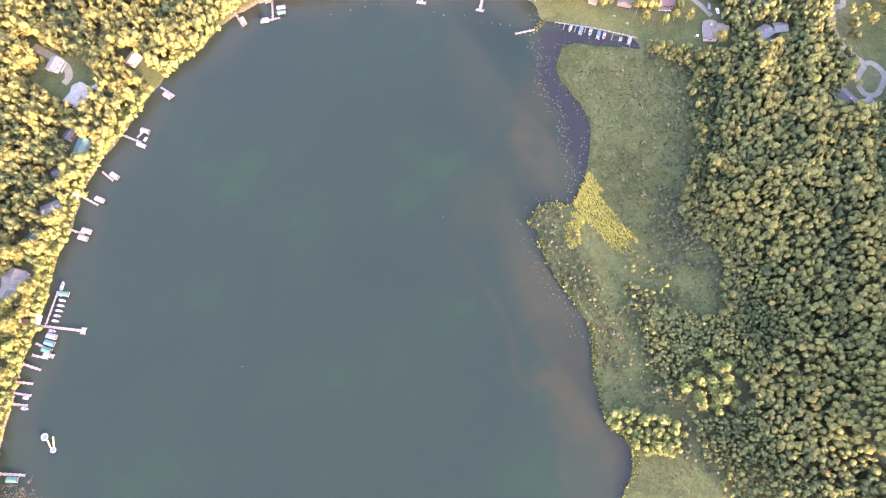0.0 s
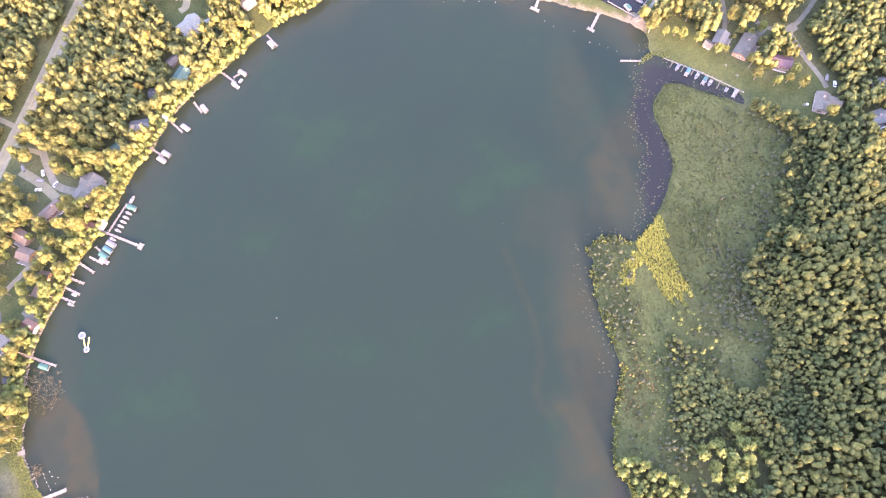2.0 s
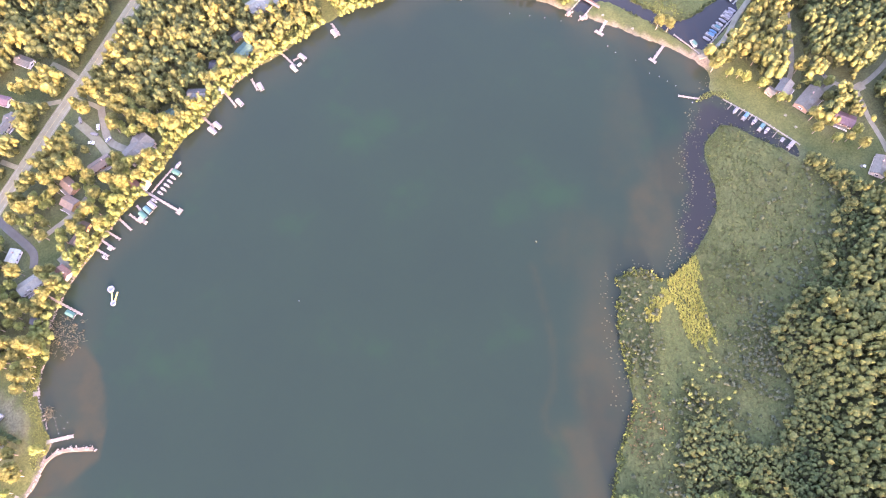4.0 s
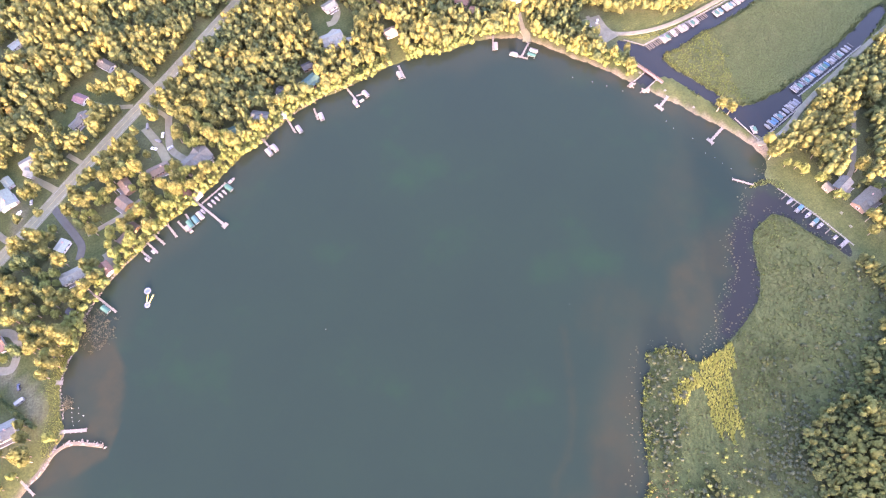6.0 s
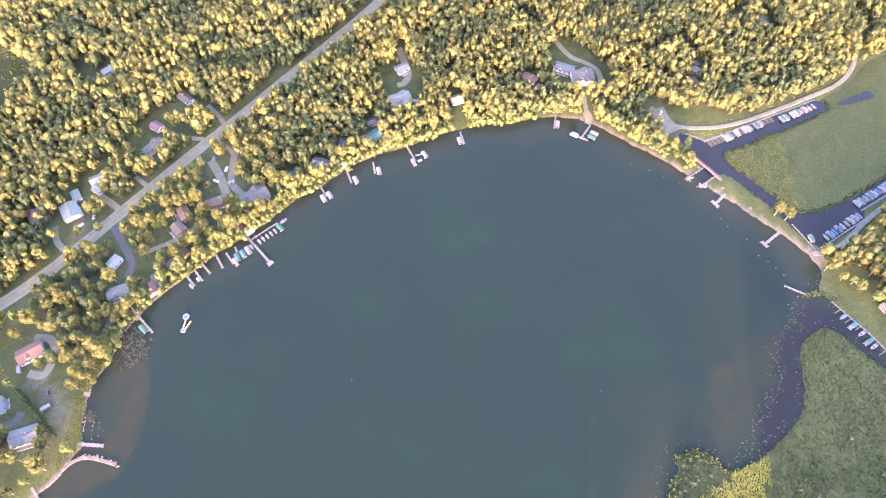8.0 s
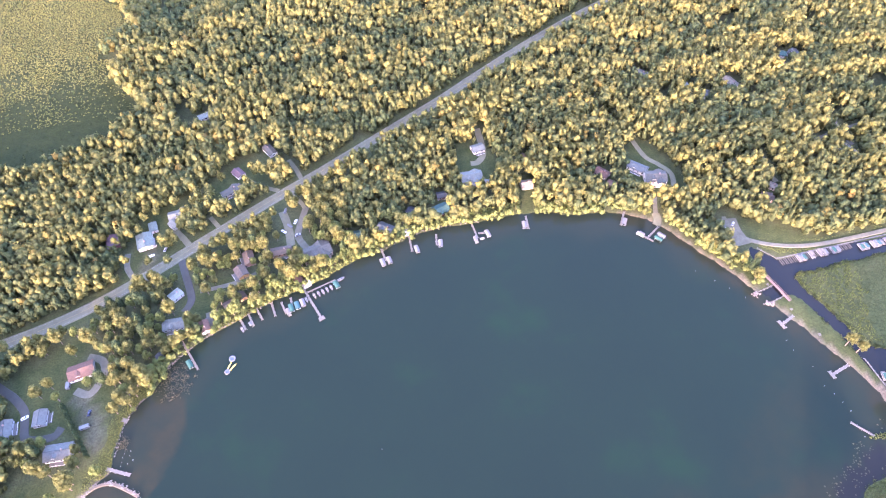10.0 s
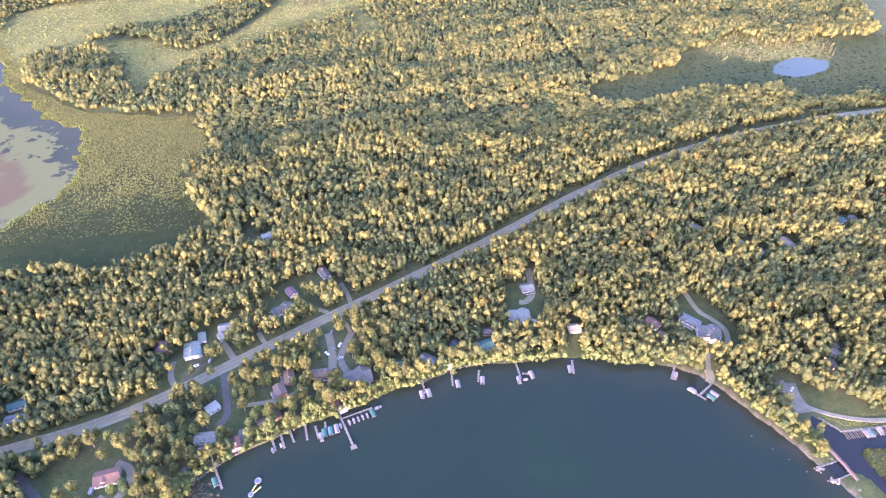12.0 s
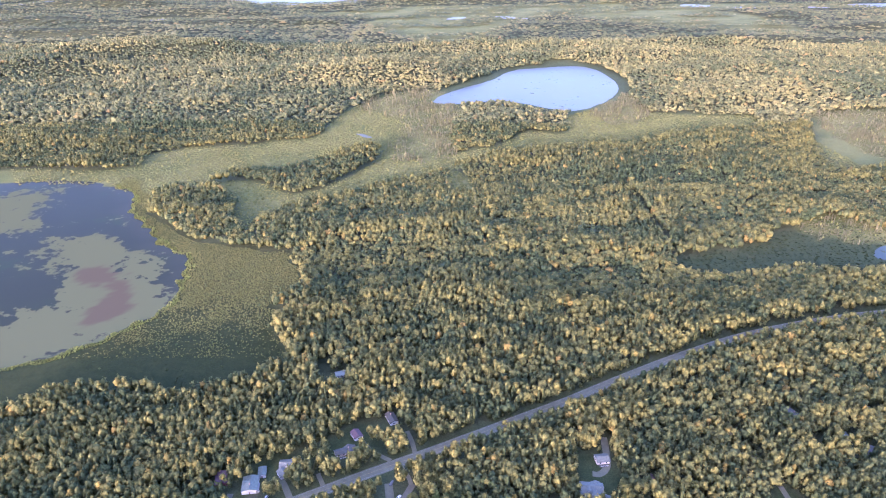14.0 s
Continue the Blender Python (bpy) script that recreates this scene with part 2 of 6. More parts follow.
WEST_POND = curve(((-640, 800), (-587, 813), (-519, 824), (-453, 814), (-392, 772), (-372, 717), (-327, 660), (-286, 612), (-259, 592), (-251, 543), (-244, 511), (-258, 473),
                   (-280, 447), (-304, 423), (-337, 405), (-430, 380), (-560, 420), (-680, 560), (-700, 700)), steps=5)
EAST_MEADOW = curve(((232, 584), (276, 605), (325, 619), (388, 665), (430, 695), (486, 674), (593, 668), (720, 680), (740, 590), (600, 540), (500, 528), (459, 536), (415, 551), (363, 565), (301, 561), (244, 552)), steps=4)
EAST_POND = curve(((447, 595), (458, 616), (486, 627), (509, 622), (517, 606), (494, 590), (465, 585)), steps=6)
FAR_LAKE = curve(((-21, 1280), (19, 1370), (111, 1490), (172, 1600), (304, 1652), (368, 1622), (385, 1450), (341, 1310), (261, 1215), (219, 1212), (130, 1280), (51, 1270)), steps=6)
CANAL_LAWNS = (
    ((233, 204), (253, 194), (263, 184), (282, 178), (300, 177), (345, 178), (365, 184), (372, 180), (360, 172), (300, 170), (240, 176)),
    ((237, 70), (258, 66), (253, 46), (251, 32), (253, 8), (272, -4), (262, -22), (247, -33), (240, -15), (237, 6), (235, 30), (231, 58)),
    ((213, 158), (226, 152), (236, 149), (243, 128), (246, 100), (243, 88), (236, 94), (228, 122), (217, 146)))
ROADSIDE_LAWNS = (
    ((-116, 190), (-109, 186), (-123, 172), (-129, 151), (-136, 143), (-152, 134), (-175, 135), (-180, 150), (-151, 151), (-137, 155), (-131, 176)),
    ((-121, 290), (-74, 306), (-36, 322), (-36, 338), (-55, 345), (-88, 319), (-106, 319), (-119, 304)),
    ((-128, 262), (-100, 276), (-92, 282), (-96, 292), (-122, 285)),
    ((-96, 232), (-84, 246), (-76, 250), (-66, 246), (-76, 232), (-86, 222)),
    ((284, 90), (287, 95), (311, 97), (340, 101), (346, 99), (311, 92.5), (285, 88.5)))
COVE_LAWNS = (
    ((225, 152), (230, 161), (229, 170), (221, 184), (211, 178), (217, 160)),
    ((-160, 196), (-135, 207), (-128, 190), (-130, 176), (-138, 160), (-150, 172), (-170, 176), (-180, 190)),
    ((-182, 212), (-165, 218), (-150, 232), (-142, 226), (-160, 196), (-172, 192)),
    ((205, 288), (216, 262), (214, 238), (196, 232), (186, 246), (184, 266)))
GARDEN_LAWNS = (
    ((86, 316), (108, 306), (106, 288), (96, 274), (80, 280), (84, 300)),
    ((108, 246), (116, 246), (124, 264), (116, 268)),
    ((285, -86), (270, -96), (262, -110), (275, -125), (310, -110), (312, -82)))
LAWNS = [curve(p, steps=3) for p in CANAL_LAWNS + ROADSIDE_LAWNS + COVE_LAWNS + GARDEN_LAWNS]
ROAD = curve(((-420, 190), (-300, 212), (-201, 233), (-165, 241), (-130, 254), (-84, 278), (-46, 298), (-4, 319), (42, 343), (88, 367), (135, 394), (181, 419), (231, 443), (267, 457), (324, 474),
              (387, 487), (460, 497), (560, 497), (700, 480), (900, 440)), closed=False, steps=6)
CANAL_LANES = (
    (((226, 210), (225, 199), (233, 188), (251, 179), (274, 175), (316, 174), (339, 175), (357, 182), (376, 197), (385, 206), (400, 240)), 2.9),
    (((227, 208), (225, 198), (225, 187)), 12.5))
EASTERN_LANES = (
    (((242, 84.5), (250, 82), (263, 83), (279, 88), (299, 92), (330, 97), (420, 110)), 3.0),
    (((305, 75), (292, 63), (281, 53), (272, 46), (264, 42)), 2.8),
    (((360, 0), (333, 10), (325, 16), (308, 14), (293, 14), (283, 16), (281, 9), (275, 0), (269, -12), (265, -18)), 2.9),
    (((283, 16), (280, 27), (281, 36)), 2.8),
    (((281, 26), (270, 27)), 4.0),
    (((281, 11), (284, 15), (290, 14)), 5.5))
COVE_LANES = (
    (((-126, 282), (-126, 271), (-121, 260)), 4.0),
    (((-85, 242), (-73, 242), (-62, 243), (-53, 246)), 3.2),
    (((-144, 215), (-137, 211), (-135, 205), (-137, 198), (-142, 192), (-149, 196)), 4.6),
    (((194, 237), (189, 226), (185, 214)), 3.0))
NORTHERN_LANES = (
    (((314, 253), (341, 258), (365, 260)), 3.6),
    (((351, 289), (345, 271), (341, 258), (340, 243)), 4.0),
    (((247, 248), (260, 250), (278, 253)), 3.4),
    (((-81, 226), (-80, 216), (-82, 212)), 3.6),
    (((-18, 290), (-23, 278), (-26, 267), (-22, 256)), 4.6),
    (((330, -60), (300, -79), (293, -76), (282, -78), (274, -83), (268, -90), (264, -98), (254, -97), (247, -102), (249, -108), (261, -109), (266, -102), (264, -98)), 3.4))
LANES = [(curve(p, False, 5), w) for p, w in CANAL_LANES + EASTERN_LANES + COVE_LANES + NORTHERN_LANES]

BARE_YARDS = [(curve(p, False, 5), w) for p, w in ((((-118, 261), (-114, 270), (-111, 279)), 9.0), (((-146, 190), (-141, 180), (-138, 165)), 10.0))]
YARD_DRIVES = (
    (((-99, 294), (-93, 284), (-89, 276)), 4.4),
    (((-52, 325), (-45, 317), (-33, 309)), 3.4),
    (((-77, 298), (-71, 286)), 3.2),
    (((-17, 311), (-20, 325), (-24, 336)), 3.4),
    (((-96, 274), (-93, 257), (-91, 247), (-90, 237), (-94, 230)), 4.7),
    (((-27, 310), (-25, 302), (-21, 295), (-19, 289)), 3.0))
HOUSE_DRIVES = (
    (((-33, 290), (-31, 276), (-31, 261)), 5.6),
    (((203, 290), (204, 272), (209, 263), (213, 254), (211, 245), (206, 238), (198, 234)), 3.8),
    (((188, 224), (187, 219), (184, 215)), 5.0),
    (((106, 330), (103, 306), (97, 298), (92, 298)), 5.0),
    (((-193, 215), (-187, 208), (-179, 200), (-173, 191), (-172, 184), (-170, 175), (-158, 173), (-154, 177)), 4.7),
    (((190, 339), (194, 322), (199, 305)), 3.2),
    (((278, 253), (273, 238), (273, 227)), 4.0))
DRIVES = [(curve(p, False, 5), w) for p, w in YARD_DRIVES + HOUSE_DRIVES]
NEAR_GLADES = (
    ((-664, 857), (-577, 872), (-502, 864), (-437, 879), (-440, 931), (-396, 967), (-323, 985), (-274, 1004), (-207, 1035), (-189, 1166), (-150, 1281), (-98, 1351), (-23, 1383), (18, 1262), (32, 1191), (15, 1042), (18, 945), (5, 873), (-63, 821), (-130, 762), (-182, 739), (-198, 703), (-216, 660), (-235, 670), (-251, 729), (-278, 779), (-334, 793), (-364, 777), (-360, 735), (-435, 804), (-515, 814), (-628, 804)),
    ((14, 939), (85, 988), (148, 1062), (203, 1055), (226, 1171), (283, 1213), (348, 1281), (372, 1356), (387, 1281), (384, 1191), (426, 1191), (470, 1171), (551, 1166), (558, 1135), (521, 1075), (432, 1068), (335, 1027), (281, 992), (190, 983), (99, 947), (5, 868)),
    ((677, 1171), (755, 1200), (855, 1191), (696, 910), (582, 868), (560, 885), (569, 947), (603, 1031)))
MIDDLE_GLADES = (
    ((9, 860), (36, 843), (39, 786), (11, 768)),
    ((-656, 2807), (-393, 2916), (-214, 3103), (304, 3204), (793, 3280), (875, 2910), (1025, 2610), (907, 2398), (742, 2447), (489, 2749), (243, 2532), (138, 2170), (30, 2234), (-133, 2500), (-411, 2711)))
FAR_GLADES = (
    ((830, 2900), (1150, 2990), (1280, 2610), (1190, 2230), (960, 2300), (760, 2450)),
    ((-300, 2560), (-100, 2640), (140, 2420), (60, 2120), (-60, 2080), (-220, 2300)),
    ((900, 2900), (1300, 3000), (1900, 3050), (2100, 3200), (1500, 3260), (1000, 3200)),
    ((-1300, 2540), (-1000, 2600), (-900, 2720), (-1200, 2680)))
FAR_MEADOWS = [curve(p, steps=3) for p in NEAR_GLADES + MIDDLE_GLADES + FAR_GLADES]
RIDE = curve(((241, 770), (243, 680), (239, 594)), False, 4)      # a straight ride cut through the woods
MARSH_GROVE = curve(((80, -63), (89, -74), (85, -85), (70, -88), (61, -74), (67, -65)), steps=3)
WOOD_ISLAND = curve(((-316, 816), (-253, 821), (-202, 779), (-164, 791), (-111, 872), (-91, 934), (-102, 976), (-156, 941), (-227, 879), (-278, 862), (-310, 815)), steps=3)
DRY_MEADOWS = [curve(p, steps=3) for p in (
    ((-157, 1244), (-98, 1351), (-17, 1383), (18, 1262), (32, 1191), (15, 1042), (14, 950), (-20, 902), (-71, 936), (-60, 1094), (-96, 1158)),
    ((283, 1213), (350, 1290), (372, 1356), (387, 1281), (378, 1171), (310, 1105), (280, 1150)), ((677, 1171), (755, 1200), (855, 1191), (696, 910), (640, 960)),
    ((378, 722), (449, 740), (582, 722), (553, 678), (519, 628), (472, 630), (419, 645)))]
FAR_WATERS = [curve(p, steps=5) for p in (
    ((327, 162), (337, 162), (345, 161.5), (351, 161.5), (351, 157), (342, 158), (333, 159.5)),
    ((-144, 1050), (-128, 1043), (-115, 1026), (-128, 1030)),
    ((-1050, 3500), (-1001, 3380), (-743, 3200), (-430, 3220), (-360, 3420), (-500, 3700), (-900, 3750)),
    ((-1155, 2573), (-1080, 2640), (-1009, 2665), (-1060, 2600)),
    ((13, 2630), (40, 2690), (90, 2700), (60, 2640)), ((205, 2720), (260, 2720), (330, 2650), (250, 2650)),
    ((1085, 3142), (1140, 3220), (1220, 3150), (1150, 3090)), ((1290, 3063), (1340, 3110), (1410, 3061), (1350, 3020)), ((1600, 3060), (1660, 3110), (1720, 3060)),
    ((1850, 3121), (1950, 3240), (2300, 3250), (2100, 3120)), ((-2100, 3050), (-2000, 3280), (-1880, 3400), (-1880, 3250)))]


def everything_near(x, y):
    """Distances that the ground and the woods are laid out by."""
    return {"lake": area_distance(LAKE, x, y) + 0.45 * wobble(x, y, 11, 1), "canal": area_distance(CANAL, x, y) + 0.5 * wobble(x, y, 9, 2),
            "emarsh": area_distance(EAST_MARSH, x, y) + 3 * wobble(x, y, 30, 3), "nmarsh": area_distance(NORTH_MARSH, x, y) + 1.5 * wobble(x, y, 20, 4),
            "bog": area_distance(WEST_BOG, x, y) + 6 * wobble(x, y, 50, 5), "pond": area_distance(WEST_POND, x, y) + 3 * wobble(x, y, 30, 6),
            "meadow": area_distance(EAST_MEADOW, x, y) + 6 * wobble(x, y, 60, 7), "epond": area_distance(EAST_POND, x, y),
            "far": area_distance(FAR_LAKE, x, y, 200),
            "glade": np.maximum(np.minimum.reduce([area_distance(a, x, y) for a in FAR_MEADOWS]), -area_distance(WOOD_ISLAND, x, y)) + np.where(y > 1900, 14, 4) * wobble(x, y, 60, 9),
            "dry": np.minimum.reduce([area_distance(a, x, y) for a in DRY_MEADOWS]) + 8 * wobble(x, y, 45, 10),
            "farwater": np.minimum.reduce([area_distance(a, x, y) for a in FAR_WATERS]), "road": line_distance(ROAD, x, y),
            "lawn": np.minimum.reduce([area_distance(a, x, y) for a in LAWNS]) + 1.0 * wobble(x, y, 12, 8),
            "lane": np.minimum.reduce([line_distance(a, x, y) - w / 2 for a, w in LANES + DRIVES + BARE_YARDS])}


# ---------------------------------------------------------------- ground and water
def relief(x, y, n):
    """Low wooded ridges in the distance, flat round the waters and meadows; an unseen rise is added south to shade the
    marsh.
    """
    flat = np.minimum.reduce([n["glade"], n["farwater"], n["far"], n["bog"]])
    along, across = 0.47 * x + 0.88 * y, 0.88 * x - 0.47 * y
    shade_ridge = (19 + 4 * wobble(across, 0 * across, 50, 99)) * step(45, 10, np.abs(along + 105)) * step(124, 130, across)      # added out of view to keep the sun off the marsh
    return shade_ridge * (y < 0) + np.clip(18 * step(1050, 1600, y) * step(0, 110, flat) * (0.35 + wobble(x * 0.55, y * 1.3, 520, 98)), 0, 30)


def spread(fine, middle, far, steps):
    """Grid lines: close together in the middle, wider outwards."""
    lines = [np.arange(fine[0], fine[1], steps[0]), np.arange(middle[0], fine[0], steps[1]), np.arange(fine[1], middle[1], steps[1]),
             np.arange(far[0], middle[0], steps[2]), np.arange(middle[1], far[1], steps[2]), [far[0] - 9000, far[0] - 2000, far[1] + 2000, far[1] + 9000]]
    return np.unique(np.concatenate(lines))


def build_ground():
    xs, ys = spread((-200, 345), (-420, 560), (-2400, 2400), (3.3, 12, 40)), spread((-110, 300), (-320, 960), (-500, 4000), (3.3, 12, 40))
    x, y = (a.ravel() for a in np.meshgrid(xs, ys))
    n = everything_near(x, y)
    water = np.minimum(n["lake"], n["canal"])
    wet = np.minimum.reduce([n["emarsh"], n["nmarsh"], n["bog"], n["meadow"], n["glade"], n["farwater"] - 15, np.where(y > 1000, n["far"] - 40, 99)])
    z = np.clip(water * 0.22, -2.5, 0.35) + 0.35 * step(3, 12, water) * step(-2, 8, wet)
    z = np.where(np.minimum(n["pond"], n["epond"]) < 8, np.clip(np.minimum(n["pond"], n["epond"]) * 0.1, -1.0, 0.35), z)
    z = np.where(n["far"] < 30, np.clip(n["far"] * 0.03, -1.0, 0.35), z)
    z = z + relief(x, y, n)
    marsh = step(3, -3, wet)
    lawn = np.maximum(step(1.5, -1.5, n["lawn"]), 0.75 * step(10, 6, n["road"]))
    beach = step(2.5, 1.0, n["lake"]) * ((x > 165) & (y > 78) | (x < -125) & (y < 150)) * 1.0
    yard = np.minimum.reduce([line_distance(a, x, y) - w / 2 for a, w in BARE_YARDS]) + 1.6 * wobble(x, y, 9, 18)
    beach = np.maximum(beach, 0.45 * step(1.5, -2.0, yard))
    beach = np.maximum(beach, step(8.5, 5, np.hypot(x - 241, y - 83)))
    # bog ground is painted darkest in its near part, where shade falls
    # glades take the dry colour too, as sunlight put into the ground
    ob = mesh_from("ground", np.stack([x, y, z], 1), grid_faces(len(xs), len(ys)), GROUND, True, marsh=marsh, lawn=lawn, sand=beach, dry=np.maximum(step(10, -10, n["dry"]), step(8, -8, n["glade"]) * np.maximum(step(1800, 2100, y), 0.8 * step(640, 780, y))), shaded_peat=step(3, -3, np.minimum.reduce([n["bog"], n["meadow"], np.where(y < 1800, n["glade"] + 3, 99)])) * np.interp(y, (430, 560, 640, 820), (0.95, 0.4, 0.35, 0.3)))
    tagged(ob, "wooded lowland with lawns, marsh meadows and sandy lake edges", "ground", kind="structure")


def water_sheet(name, outline, mat, label, cell, z=0.0, margin=10.0, bed=None, beside=None):
    x0, y0, x1, y1 = *(outline.min(0) - margin), *(outline.max(0) + margin)
    xs, ys = np.arange(x0, x1 + cell, cell), np.arange(y0, y1 + cell, cell)
    x, y = (a.ravel() for a in np.meshgrid(xs, ys))
    d = area_distance(outline, x, y)
    f = grid_faces(len(xs), len(ys))
    f = f[(d[f] < margin).any(1)]
    if beside is not None:
        f = f[(area_distance(beside, x, y)[f] > 1.5).all(1)]
    use, back = np.unique(f, return_inverse=True)
    x, y, d = x[use], y[use], d[use]
    shallow = step(-26, -2, d + 5 * wobble(x, y, 45, 11)) * 0.9
    patches, muck, brown = bed(x, y) if bed else np.zeros((3, len(x)))
    ob = mesh_from(name, np.stack([x, y, np.full(len(x), z)], 1), back.reshape(-1, 4), mat, True, shallow=shallow, bed=patches, muck=muck, brown=brown)
    return tagged(ob, label, "water", kind="structure")


def lake_bed(x, y):
    """Brown shelf, weed beds and dark muck along the eastern marsh, and the sandy cove in the west."""
    a = np.minimum(area_distance(curve(((181, 65), (193, 54), (172, 34), (149, 23), (127, 24), (139, 40), (159, 56)), steps=3), x, y),
                   area_distance(curve(((111, 27), (99, 14), (85, -3), (76, -17), (59, -27), (39, -41), (32, -52), (22, -49), (26, -30), (41, -9), (67, 8), (84, 22), (103, 29)), steps=3), x, y))
    g = np.minimum(area_distance(curve(((121, 69), (140, 50), (126, 36), (108, 39), (102, 54)), steps=3), x, y), area_distance(curve(((206, 109), (205, 87), (186, 71), (151, 63), (174, 90)), steps=3), x, y))
    b = area_distance(curve(((-124, 182), (-106, 186), (-96, 178), (-96, 159), (-104, 142), (-113, 130), (-122, 126), (-146, 130), (-156, 134), (-132, 146)), steps=3), x, y)
    c = area_distance(curve(((226, 60), (234, 15), (229, 12), (220, 46), (200, 44), (188, 24), (172, 15), (155, 9), (150, 15), (159, 25), (173, 33), (184, 43), (193, 53), (209, 59)), steps=3), x, y)
    d = area_distance(curve(((40, -38), (30, -58), (10, -64), (12, -54), (28, -48)), steps=3), x, y)
    rill = line_distance(curve(((92, 60), (74, 30), (60, 14), (44, 4), (36, -20), (12, -30), (-20, -60)), False, 5), x, y)
    shelf = line_distance(curve(((171, 228), (191, 206), (209, 171), (216, 152), (225, 130), (237, 97), (239, 84)), False, 4), x, y)
    ripples = 1 - 0.3 * step(14, 4, np.hypot(x - 172, y - 52)) * (0.5 + 0.5 * np.sin((x * 0.55 + y * 0.83) * 1.7))
    patch = np.maximum.reduce([0.78 * ripples * step(7, -9, a + 4 * wobble(x, y, 22, 12)), 0.3 * step(8, -8, g + 3 * wobble(x, y, 14, 17)), step(0.8, -0.8, b), 0.4 * step(2.2, 0.6, rill), 0.9 * step(9, 3, shelf + 2 * wobble(x, y, 18, 16))])
    inner = area_distance(curve(((-121, 181), (-112, 186), (-108, 176), (-110, 160), (-114, 148), (-126, 148), (-127, 160), (-123, 172)), steps=3), x, y)
    patch = patch * (1 - 0.55 * step(2, -3, inner + 1.5 * wobble(x, y, 8, 56)))
    return patch, np.maximum(step(1.5, -2.5, c + 2 * wobble(x, y, 10, 13)), 0.7 * step(2, -5, d)), np.zeros(len(x))


def pond_cover(x, y):
    """Floating weed over half of the bog pond, with reddish patches in it."""
    a = area_distance(curve(((-431, 616), (-393, 648), (-330, 616), (-291, 566), (-249, 530), (-236, 491), (-271, 440), (-303, 410), (-420, 370), (-480, 420), (-391, 470), (-355, 490), (-349, 521), (-375, 566)), steps=3), x, y)
    b = area_distance(curve(((-620, 762), (-505, 775), (-500, 795), (-493, 725), (-452, 675), (-481, 655), (-521, 645), (-640, 680)), steps=3), x, y)
    c = area_distance(curve(((-353, 566), (-324, 575), (-292, 530), (-277, 491), (-308, 466), (-316, 496), (-310, 521), (-336, 543)), steps=3), x, y)
    w = 10 * wobble(x, y, 60, 14) + 5 * wobble(x, y, 22, 15)
    brown = step(3, -3, c + 0.7 * w) * 0.9
    return np.maximum(step(40, -40, np.minimum(a, b) + w), brown), np.zeros(len(x)), brown


build_ground()
water_sheet("lake", LAKE, LAKE_WATER, "calm grey-blue lake with paler sandy shallows", 2.6, bed=lake_bed)
water_sheet("canal", CANAL, CANAL_WATER, "dark still boat canal between marsh and lawns", 2.0, z=0.004, margin=4, beside=LAKE)
water_sheet("pond", WEST_POND, POND_WATER, "bog pond half covered with floating weed", 5.0, bed=pond_cover)
water_sheet("pond", EAST_POND, MARSH_POND, "small bright pond in a marsh meadow", 6.0)
water_sheet("far_lake", FAR_LAKE, FAR_WATER, "distant lake that mirrors the pale sky", 20.0)
for outline in FAR_WATERS:
    water_sheet("far_water", outline, CANAL_WATER if outline[0, 1] < 200 else FAR_WATER, "far water gleaming between woods", float(np.ptp(outline, axis=0).max()) / 40, z=0.75, margin=0.1)


def ribbon(name, line, width, mat, z, label, category):
    t = np.gradient(line, axis=0)
    t /= np.linalg.norm(t, axis=1)[:, None] + 1e-9
    nrm = np.stack([-t[:, 1], t[:, 0]], 1)
    rows = [line + nrm * width * k for k in (-0.5, -0.42, 0, 0.42, 0.5)]
    skirt = min(0.35, width)
    heights = (z - skirt, z - 0.02 * skirt, z, z - 0.02 * skirt, z - skirt)
    v = np.stack([np.column_stack([r, np.full(len(line), h)]) for r, h in zip(rows, heights)], 1).reshape(-1, 3)
    ob = mesh_from(name, v, grid_faces(5, len(line)), mat, False)
    return tagged(ob, label, category, kind="structure")


ribbon("road", ROAD, 8.8, ASPHALT, 0.86, "grey two-lane asphalt road with gravel shoulders", "road")
for line, width in LANES:
    ribbon("gravel_lane", line, width, GRAVEL, 0.82, "pale gravel lane between trees and lawns", "lane")
for line, width in DRIVES:
    ribbon("driveway", line, width, DARK_ASPHALT if width == 4.7 else ASPHALT, 0.83, "dark asphalt driveway to a lakeside house" if width == 4.7 else "grey paved driveway to a lakeside house", "driveway")


def stripe(offset, width, mat, label):
    t = np.gradient(ROAD, axis=0)
    t /= np.linalg.norm(t, axis=1)[:, None]
    line = ROAD + np.stack([-t[:, 1], t[:, 0]], 1) * offset
    ribbon("road_marking", line, width, mat, 0.875, label, "road marking")


stripe(0.0, 0.2, ROAD_YELLOW, "faded yellow centre line")
stripe(2.9, 0.1, ROAD_WHITE, "white edge line of the road")
stripe(-2.9, 0.1, ROAD_WHITE, "white edge line of the road")

# ---------------------------------------------------------------- woods
ICO = bmesh.new()
bmesh.ops.create_icosphere(ICO, subdivisions=1, radius=1.0)
ICO_V = np.array([v.co[:] for v in ICO.verts])
ICO_F = np.array([[v.index for v in f.verts] for f in ICO.faces])
ICO.free()


OCTA_V = np.array(((1, 0, 0), (0, 1, 0), (-1, 0, 0), (0, -1, 0), (0, 0, 1), (0, 0, -1)), float)
OCTA_F = np.array(((0, 1, 4), (1, 2, 4), (2, 3, 4), (3, 0, 4), (1, 0, 5), (2, 1, 5), (3, 2, 5), (0, 3, 5)))


LOBE_F = np.array([f for f in ICO_F if ICO_V[f, 2].mean() > -0.75])      # a lobe needs no underside


def unit(v):
    return v / (np.linalg.norm(v, axis=-1, keepdims=True) + 1e-9)


